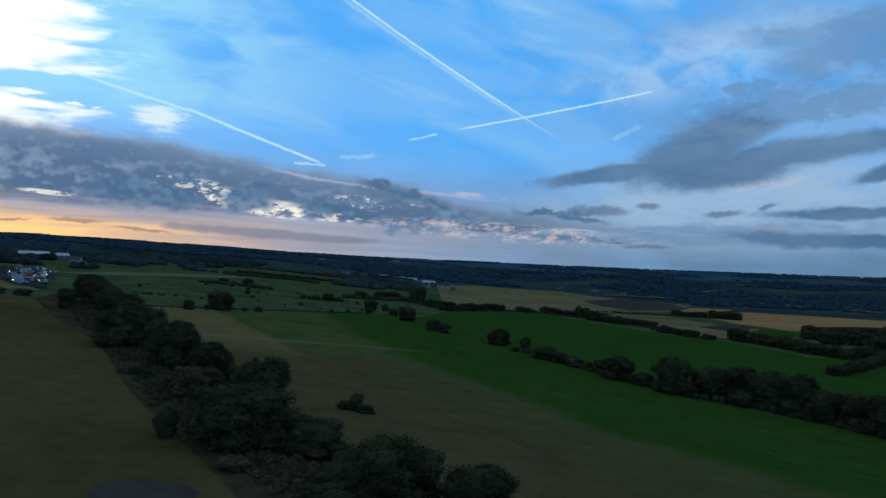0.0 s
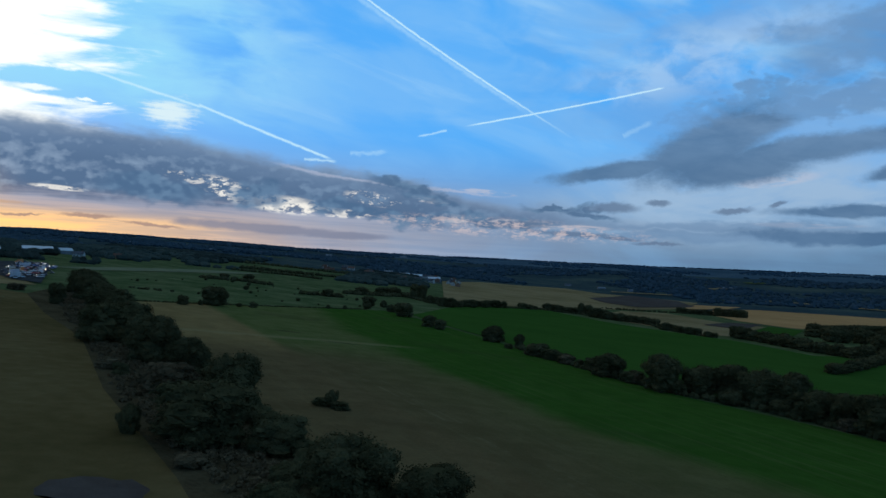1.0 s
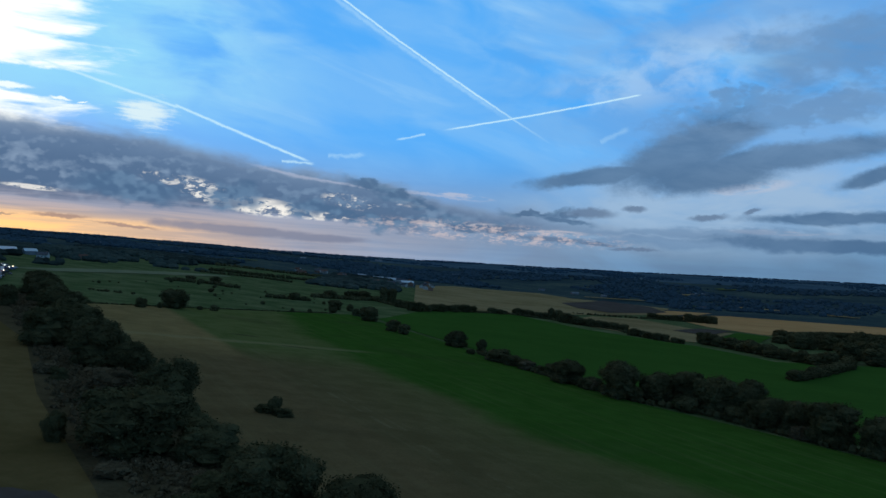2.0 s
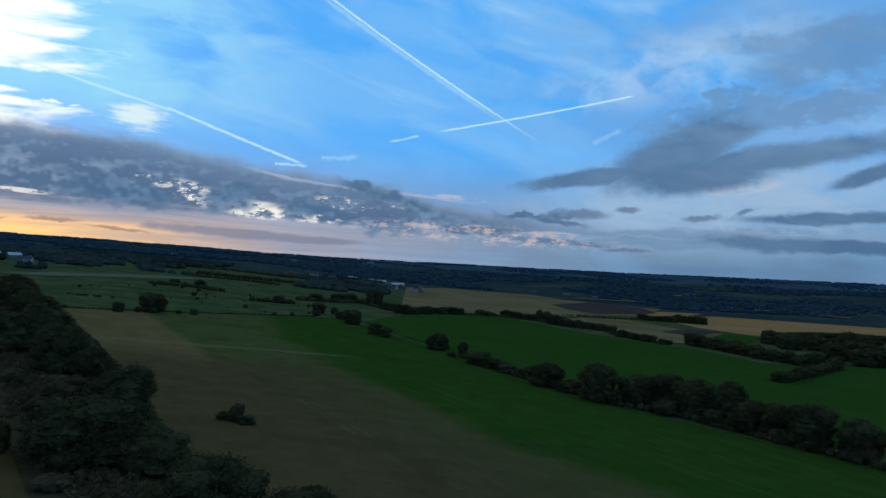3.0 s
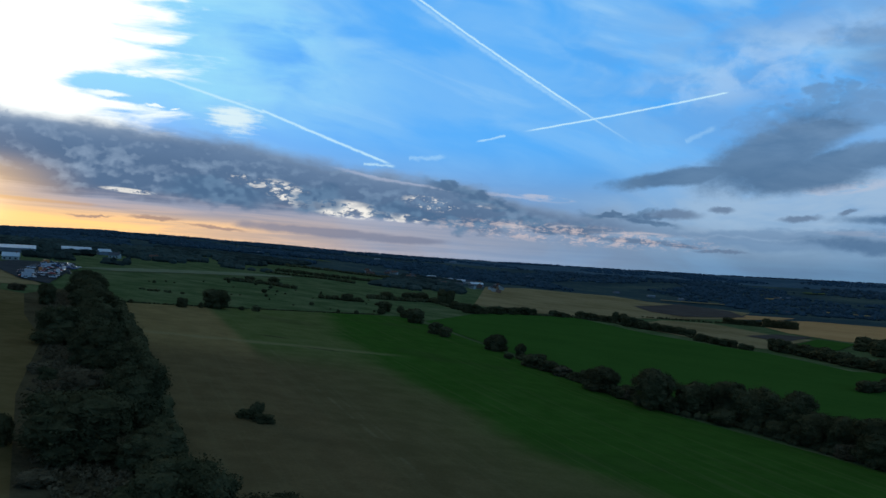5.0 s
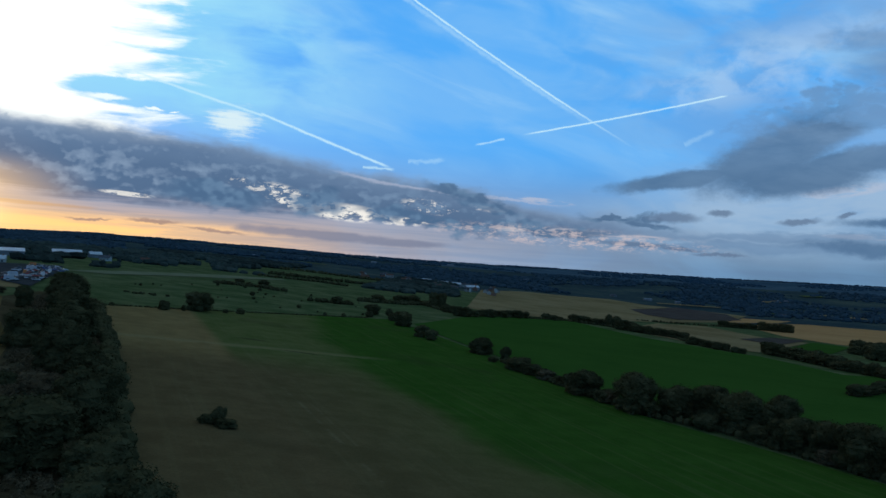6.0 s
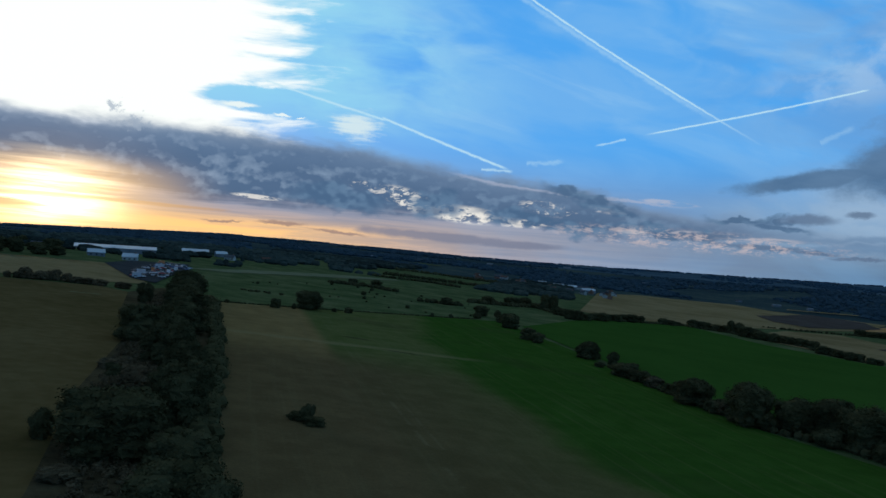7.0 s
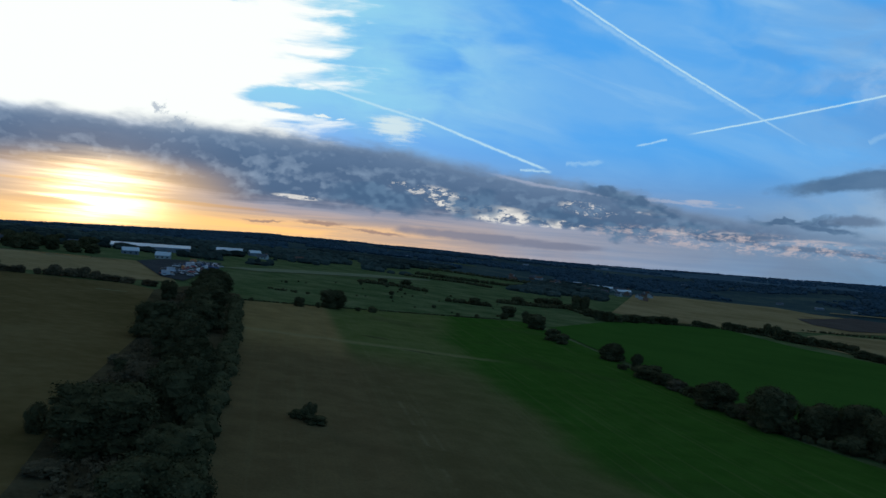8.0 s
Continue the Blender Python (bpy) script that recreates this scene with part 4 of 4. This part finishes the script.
thicket("pasture_scrub", [(-20, 650), (14, 690), (40, 760)], 7, 3.8, LEAF, "dark scrub line leading to a village", "scrub", 3.0, 0.6, 20)
for x, y, w, h in ((-102, 660, 9, 6.5), (-120, 655, 7, 5), (-8, 668, 10, 6.5), (-30, 582, 8, 5.5), (8, 700, 12, 7), (20, 712, 12, 8)):
    plant("field", x, y, w, h, "dark tree in rough pasture", "trees on the rough pasture")

thicket("hedge", [(-165, 955), (-110, 985), (-50, 1012)], 5, 4.5, LEAF, "dark hedge between far meadows", "hedge", 4.0, 0.9, 14)
thicket("hedge", [(-200, 1195), (-110, 1215), (-30, 1250)], 6, 5.0, LEAF, "dark hedge between far meadows", "hedge", 4.5, 1.0, 14)
thicket("hedge", [(-155, 870), (-95, 905), (-60, 890)], 4, 3.6, LEAF, "dark hedge along a rough pasture", "hedge", 3.6, 0.8, 14)
# hedges across the valley
VALLEY = "trees of the valley hedges"
for x, y, w, h in ((41, 706, 14.5, 12.4), (52, 660, 13, 7), (61, 632, 13.6, 7.3), (70, 645, 11, 6), (82, 664, 14, 6.8), (95, 690, 13, 6), (107, 710, 17, 7.2), (118, 722, 10, 6), (146, 752, 14, 5.2), (155, 765, 9, 4.6), (175, 777, 17, 7),
                   (188, 778, 15, 6.4), (198, 774, 14, 6.8), (208, 771, 14.8, 12.0), (214, 738, 17, 8.6), (224, 728, 16, 8), (234, 720, 15, 7.4), (244, 712, 15, 7), (253, 704, 16, 7.5), (251, 650, 16, 6), (258, 636, 14, 6), (262, 622, 13, 5.8), (270, 608, 12, 4.5),
                   (423, 1070, 24, 8), (440, 1080, 20, 7), (455, 1075, 18, 8), (472, 1066, 20, 11), (488, 1062, 22, 11.6), (500, 1066, 18, 10)):
    for side in (-0.26, 0.26):
        plant("field", x + side * w * 0.9, y + side * w * (rng.random() - 0.5), w * (0.5 + 0.16 * rng.random()), h * (0.82 + 0.3 * rng.random()), "dark tree in a distant valley hedge", VALLEY)
thicket("hedge", [(28, 720), (52, 662), (64, 634), (108, 712), (160, 768), (205, 770), (214, 732), (252, 704), (250, 648), (272, 606)], 4.0, 2.6, LEAF, "dark hedge between the green field and the stubble", "hedge", 3.2, 0.6, 16)
thicket("hedge", [(284, 985), (420, 1066), (505, 1064)], 4, 2.6, LEAF, "thin dark hedge between two stubble fields", "hedge", 4.5, 0.8, 14)
COPSE = "dark bushy tree in a valley copse"
for x, y in along([(298, 634), (314, 608), (318, 566), (327, 530), (342, 512)], 6.5):
    plant("field", x + 5 * rng.random(), y + 5 * rng.random(), 9 + 5 * rng.random(), 6.0 + 5.0 * rng.random(), COPSE, VALLEY)
for x, y in along([(247, 394), (278, 428), (314, 468), (360, 524), (404, 592), (462, 648)], 5.5):
    plant("field", x + 3 * rng.random(), y + 3 * rng.random(), 6 + 3.5 * rng.random(), 3.6 + 2.6 * rng.random(), "dark bushy tree along a valley paddock", VALLEY)
for x, y in along([(430, 752), (456, 742), (520, 772), (585, 815)], 7.0):
    plant("field", x + 9 * rng.random(), y + 16 * rng.random(), 12 + 7 * rng.random(), 8 + 6 * rng.random(), COPSE, VALLEY)
for x, y, w, h in ((419, 694, 18, 15), (432, 700, 14, 11), (455, 705, 17, 14), (404, 598, 17, 15), (416, 604, 12, 10), (410, 566, 20, 14), (428, 572, 18, 13), (466, 650, 20, 15), (484, 664, 16, 12), (520, 760, 15, 18), (500, 720, 14, 11)):
    plant("field", x, y, w, h, COPSE, VALLEY)
for x, y in along([(500, 840), (560, 895), (640, 930), (760, 865)], 13.0):
    plant("field", x, y, 16, 9, "dark tree beyond the straw field", VALLEY)

# the hedge of small trees across the western meadow
for x, y in along([(-300, 262), (-204, 321), (-178, 347), (-147, 358)], 3.4):
    if rng.random() < 0.86:
        plant("autumn", x + rng.random() - 0.5, y + 1.5 * rng.random(), 3.4 + 2.2 * rng.random(), 3.0 + 2.4 * rng.random() ** 2, "small autumn-brown tree in a meadow hedge", "hedge across the western meadow")

# garden and yard trees by the sheds
for i in range(34):
    a, r = radians(-43 + 8 * rng.random()), 585 + 150 * rng.random()
    x, y = 61.6 + r * math.sin(a), 13.2 + r * math.cos(a)
    if x < -285:
        plant("field", x, y, 7 + 5 * rng.random(), 5 + 4 * rng.random(), "dark garden tree by the sheds and houses", "trees by the sheds")

# far woods: many crowns too far to tell apart
def woods(name, count, r0, r1, a0, a1, high, label, keep=lambda x, y: True, mat=LEAF_FAR):
    pieces = []
    while count:
        r = math.sqrt(r0 * r0 + (r1 * r1 - r0 * r0) * rng.random())
        a = radians(a0 + (a1 - a0) * rng.random())
        x, y = 35 + r * math.sin(a), r * math.cos(a)
        if not keep(x, y):
            continue
        h = high * (0.6 + 0.7 * rng.random())
        v, f = lump(np.zeros(3), h * 0.62, 4, 7, 0.3)
        v = np.array(v) * (1.0 + 1.6 * rng.random() ** 2, 1.0, 0.8 + 0.3 * rng.random())
        pieces.append((v + (x, y, ground_z(x, y) + h * 0.30), f))
        count -= 1
    verts, faces = gather(pieces)
    return tagged(mesh_object(name, verts, faces, mat), label, "woodland", kind="stuff")


def patchy(scale, least):
    return lambda x, y: noise.noise(Vector((x / scale, y / scale, 2.0))) > least


def clear_of_fields(x, y):
    tan_field = 60 < x < 620 and 740 < y < 1720 and x > 60 + (y - 1476) * 0.2 and y > 700 + 0.2 * x
    straw = 430 < x < 1000 and 850 < y < 1420
    green = -210 < x < -40 and 880 < y < 1800
    return not (tan_field or straw or green)


near_patch, far_patch = patchy(130.0, 0.04), patchy(300.0, -0.10)
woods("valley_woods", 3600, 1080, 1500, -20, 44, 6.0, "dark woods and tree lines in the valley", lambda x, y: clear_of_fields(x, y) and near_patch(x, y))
# from here back the leaf colour carries the blue distance haze
woods("valley_woods", 9000, 1450, 2700, -46, 46, 6.5, "dark wooded country far across the valley", lambda x, y: clear_of_fields(x, y) and far_patch(x, y), LEAF_VALLEY_HAZED)
woods("hill_woods", 6000, 2600, 3560, -48, 48, 4.6, "woods on the distant hillside, tinted blue for haze", patchy(260.0, 0.08), LEAF_HILL_HAZED)
woods("ridge_trees", 2600, 3540, 3640, -48, 48, 3.6, "line of trees along the distant ridge", patchy(200.0, -0.15), LEAF_HILL_HAZED)
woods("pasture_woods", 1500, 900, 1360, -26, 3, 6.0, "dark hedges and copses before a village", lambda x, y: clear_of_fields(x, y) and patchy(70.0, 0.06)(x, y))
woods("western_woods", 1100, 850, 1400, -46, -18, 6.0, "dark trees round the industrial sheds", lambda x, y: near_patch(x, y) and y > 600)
SHEDS = ((-348, 677), (-337, 809), (-320, 834), (-267, 562), (-298, 567))
woods("shed_woods", 620, 700, 1050, -45, -21, 5.6, "dark trees and gardens behind the industrial sheds",
      lambda x, y: patchy(60.0, -0.12)(x, y) and y > 560 and x < -230 and min(math.hypot(x - a, y - b) for a, b in SHEDS) > 52)
settle()

# ---- buildings and yard ----
def gable(name, x, y, turn, length, depth, eaves, ridge, wall, roof, label, windows=0, category="house"):
    """A gabled building on an Empty at its foot: walls, two-sided roof with overhang, chimney or doors, windows."""
    root = new(name)
    lowest = min(ground_z(x + a, y + b) for a in (-length / 2, length / 2) for b in (-depth / 2, depth / 2))
    root.matrix_basis = pose(x, y, lowest - 0.1, 0, 0, turn)
    bm = bmesh.new()
    l, d = length / 2, depth / 2
    low = [bm.verts.new(p) for p in ((-l, -d, 0), (l, -d, 0), (l, d, 0), (-l, d, 0))]
    top = [bm.verts.new(p) for p in ((-l, -d, eaves), (l, -d, eaves), (l, d, eaves), (-l, d, eaves))]
    peak = [bm.verts.new((-l, 0, ridge)), bm.verts.new((l, 0, ridge))]
    bm.faces.new((low[0], low[1], top[1], top[0]))
    bm.faces.new((low[2], low[3], top[3], top[2]))
    bm.faces.new((low[1], low[2], top[2], peak[1], top[1]))
    bm.faces.new((low[3], low[0], top[0], peak[0], top[3]))
    part("wall", bm, wall, root)
    slope = (ridge - eaves) / d
    for side in (-1, 1):
        bm = bmesh.new()
        o, thick = 0.4, 0.22
        pts = [(-l - o, 0, ridge + 0.05), (l + o, 0, ridge + 0.05), (l + o, side * (d + o), eaves - slope * o + 0.05), (-l - o, side * (d + o), eaves - slope * o + 0.05)]
        a = [bm.verts.new(p) for p in pts]
        b = [bm.verts.new((p[0], p[1], p[2] + thick)) for p in pts]
        bm.faces.new(a), bm.faces.new(b)
        for k in range(4):
            bm.faces.new((a[k], a[(k + 1) % 4], b[(k + 1) % 4], b[k]))
        bmesh.ops.recalc_face_normals(bm, faces=bm.faces[:])
        part("roof", bm, roof, root)
    if windows:
        for side in (-1, 1):
            for k in range(windows):
                for z in ((1.0, 3.6) if eaves > 4.4 else (1.0,)):
                    wx = -l + length * (k + 0.5) / windows
                    bm = block(bmesh.new(), wx - 0.6, wx + 0.6, side * d - 0.04, side * d + 0.04, z, z + 1.2)
                    part("window", bm, GLASS, root)
        bm = block(bmesh.new(), l * 0.6, l * 0.6 + 0.9, -0.4, 0.4, ridge - 0.5, ridge + 1.1)
        part("chimney", bm, BRICK, root)
    else:
        for k in range(max(1, int(length / 16))):
            wx = -l + length * (k + 0.5) / max(1, int(length / 16))
            bm = block(bmesh.new(), wx - 2, wx + 2, -d - 0.06, -d + 0.02, 0, min(4.2, eaves * 0.75))
            part("shutter_door", bm, CLAD, root)
    return tagged(root, label, category)


def bearing(az, dist, t_eye=(61.6, 13.2)):
    return t_eye[0] + dist * math.sin(radians(az)), t_eye[1] + dist * math.cos(radians(az))


x, y = bearing(-31.7, 780)
gable("warehouse", x, y, 30.0, 68, 26, 4.6, 7.2, CLAD, STEEL, "long warehouse with a pale sheet-steel roof", category="warehouse")
x, y = bearing(-26.6, 890)
gable("warehouse", x, y, 27.0, 27, 18, 4.4, 7.0, CLAD, STEEL, "smaller shed with a white sheet-steel roof", category="warehouse")
x, y = bearing(-24.9, 905)
gable("workshop", x, y, 40.0, 12, 9, 4.0, 6.5, CLAD, STEEL, "small pale-roofed workshop beside a shed", category="shed")
for az, dist, turn, length, depth, wall, roof, label in (
        (-30.9, 640, 20, 14, 7, RENDERED, STEEL, "low pale workshop at the edge of the yard"), (-33.0, 660, 40, 16, 8, CLAD, STEEL, "low grey shed beside a yard"),
        (-39.2, 610, 30, 14, 9, RENDERED, SLATE, "pale rendered house beyond the tan field"), (-41.0, 640, 60, 14, 9, RENDERED, SLATE, "pale rendered house beyond the tan field"),
        (-36.2, 700, 10, 20, 10, BRICK, SLATE, "brick building with a slate roof"), (-37.6, 720, 50, 12, 8, RENDERED, TILE, "pale house with a tiled roof"),
        (-22.0, 900, 20, 20, 8, BRICK, TILE, "brick house with a tiled roof among trees"), (-24.3, 850, 0, 13, 8, RENDERED, SLATE, "pale cottage below the shed")):
    x, y = bearing(az, dist)
    gable("house", x, y, turn, length * 0.75, depth * 0.85, 3.2, 5.6, wall, roof, label, 3)
# the village and far farms
spot = random.Random(5)
for i in range(26):
    x, y = 20 + spot.uniform(-130, 120), 1400 + spot.uniform(-160, 190)
    wall, roof = ((RENDERED, SLATE), (BRICK, TILE), (RENDERED, TILE), (BRICK, SLATE))[i % 4]
    said = {0: "pale rendered village house with a slate roof", 1: "brick village house with a tiled roof", 2: "pale rendered village house with a tiled roof", 3: "brick village house with a slate roof"}[i % 4]
    tagged(gable("house", x, y, spot.uniform(0, 180), spot.uniform(8, 13), spot.uniform(6.5, 8), 4.5, 7.2, wall, roof, said, 4), group="houses of the village")
for x, y, turn, length in ((0, 1490, 15, 34), (36, 1475, 10, 26), (92, 1452, 20, 24), (62, 1500, 0, 22)):
    tagged(gable("barn", x, y, turn, length, 14, 5, 8, CLAD, STEEL, "pale-roofed farm barn by the village", category="barn"), group="barns by the village")
for x, y, turn, length in ((497, 1800, 10, 40), (556, 1770, 5, 26), (430, 1850, 20, 30), (262, 2205, 0, 40), (53, 2790, 0, 60), (-167, 2300, 10, 40), (-380, 1760, 20, 34), (-300, 1900, 0, 44), (700, 1560, 10, 50), (880, 2000, 0, 60), (-560, 1800, 10, 40)):
    tagged(gable("barn", x, y, turn, length * 0.42, 9, 3.5, 5.2, CLAD, SLATE if length in (30, 44, 50) else CLAD, "distant grey barn among the valley woods", category="barn"), group="distant barns of the valley")


def make_vehicle(name, length, height, box, paint):
    """A parked vehicle: lower body, glazed cabin or box, four wheels."""
    root = new(name)
    w = 0.95 if height < 1.8 else 1.05
    bm = block(bmesh.new(), -length / 2, length / 2, -w, w, 0.35, 0.95 if not box else 1.05)
    bmesh.ops.bevel(bm, geom=bm.edges[:], offset=0.1, segments=1, affect="EDGES")
    part("body", bm, paint, root)
    bm = block(bmesh.new(), -length / 2 + 0.1 if box else -length * 0.3, length * (0.3 if box else 0.24), -w + 0.08, w - 0.08, 0.9, height)
    if not box:
        for v in bm.verts:
            if v.co.z > 1.0:
                v.co.x *= 0.72
                v.co.y *= 0.85
    part("cabin", bm, paint if box else GLASS, root)
    if not box:
        part("roof", block(bmesh.new(), -length * 0.2, length * 0.16, -w * 0.76, w * 0.76, height - 0.04, height + 0.05), paint, root)
    else:
        part("windscreen", block(bmesh.new(), length * 0.3, length * 0.3 + 0.06, -w + 0.2, w - 0.2, 1.2, height - 0.3), GLASS, root)
    for sx in (-0.31, 0.31):
        for sy in (-1, 1):
            bm = bmesh.new()
            bmesh.ops.create_cone(bm, cap_ends=True, segments=12, radius1=0.34, radius2=0.34, depth=0.22, matrix=Matrix.Translation((sx * length, sy * (w - 0.08), 0.34)) @ Matrix.Rotation(radians(90), 4, "X"))
            part("wheel", bm, RUBBER, root)
    return root


fleet = []
for name, length, height, box, paint, label in (
        ("van", 5.4, 2.5, True, "white", "white van parked in the storage yard"), ("van", 6.2, 2.9, True, "silver", "silver-grey van parked in the storage yard"),
        ("car", 4.3, 1.5, False, "red", "red car parked in the storage yard"), ("car", 4.3, 1.5, False, "silver", "silver car parked in the storage yard"),
        ("car", 4.4, 1.5, False, "dark", "dark car parked in the storage yard"), ("lorry", 7.5, 3.0, True, "silver", "grey box lorry parked in the storage yard"),
        ("van", 5.2, 2.4, True, "orange", "orange van parked in the storage yard"), ("car", 4.2, 1.5, False, "blue", "blue car parked in the storage yard")):
    fleet.append((make_vehicle(name, length, height, box, PAINT[paint]), label, name))
first = set()
for i in range(80):
    s = i / 80.0
    cx, cy = -240 + 68 * s, 572 - 156 * s
    x, y = cx + spot.uniform(-15, 15) * (1 - 0.5 * s), cy + spot.uniform(-10, 10)
    k = spot.choice((0, 1, 2, 2, 2, 3, 3, 3, 3, 3, 4, 4, 4, 4, 4, 4, 4, 7, 7, 7, 2, 3, 4, 4, 6, 5, 3, 4, 2, 4))
    ob, label, cat = fleet[k]
    m = pose(x, y, ground_z(x, y) + lift(x, y) + 0.32, 0, 0, spot.choice((25, 115, 205)) + spot.uniform(-8, 8))
    if k not in first:
        first.add(k)
        fleet[k] = (ob, label, cat)
        ob.matrix_basis = m
        tagged(ob, label, cat, "vehicles in the storage yard")
    else:
        copy_thing(ob, m)
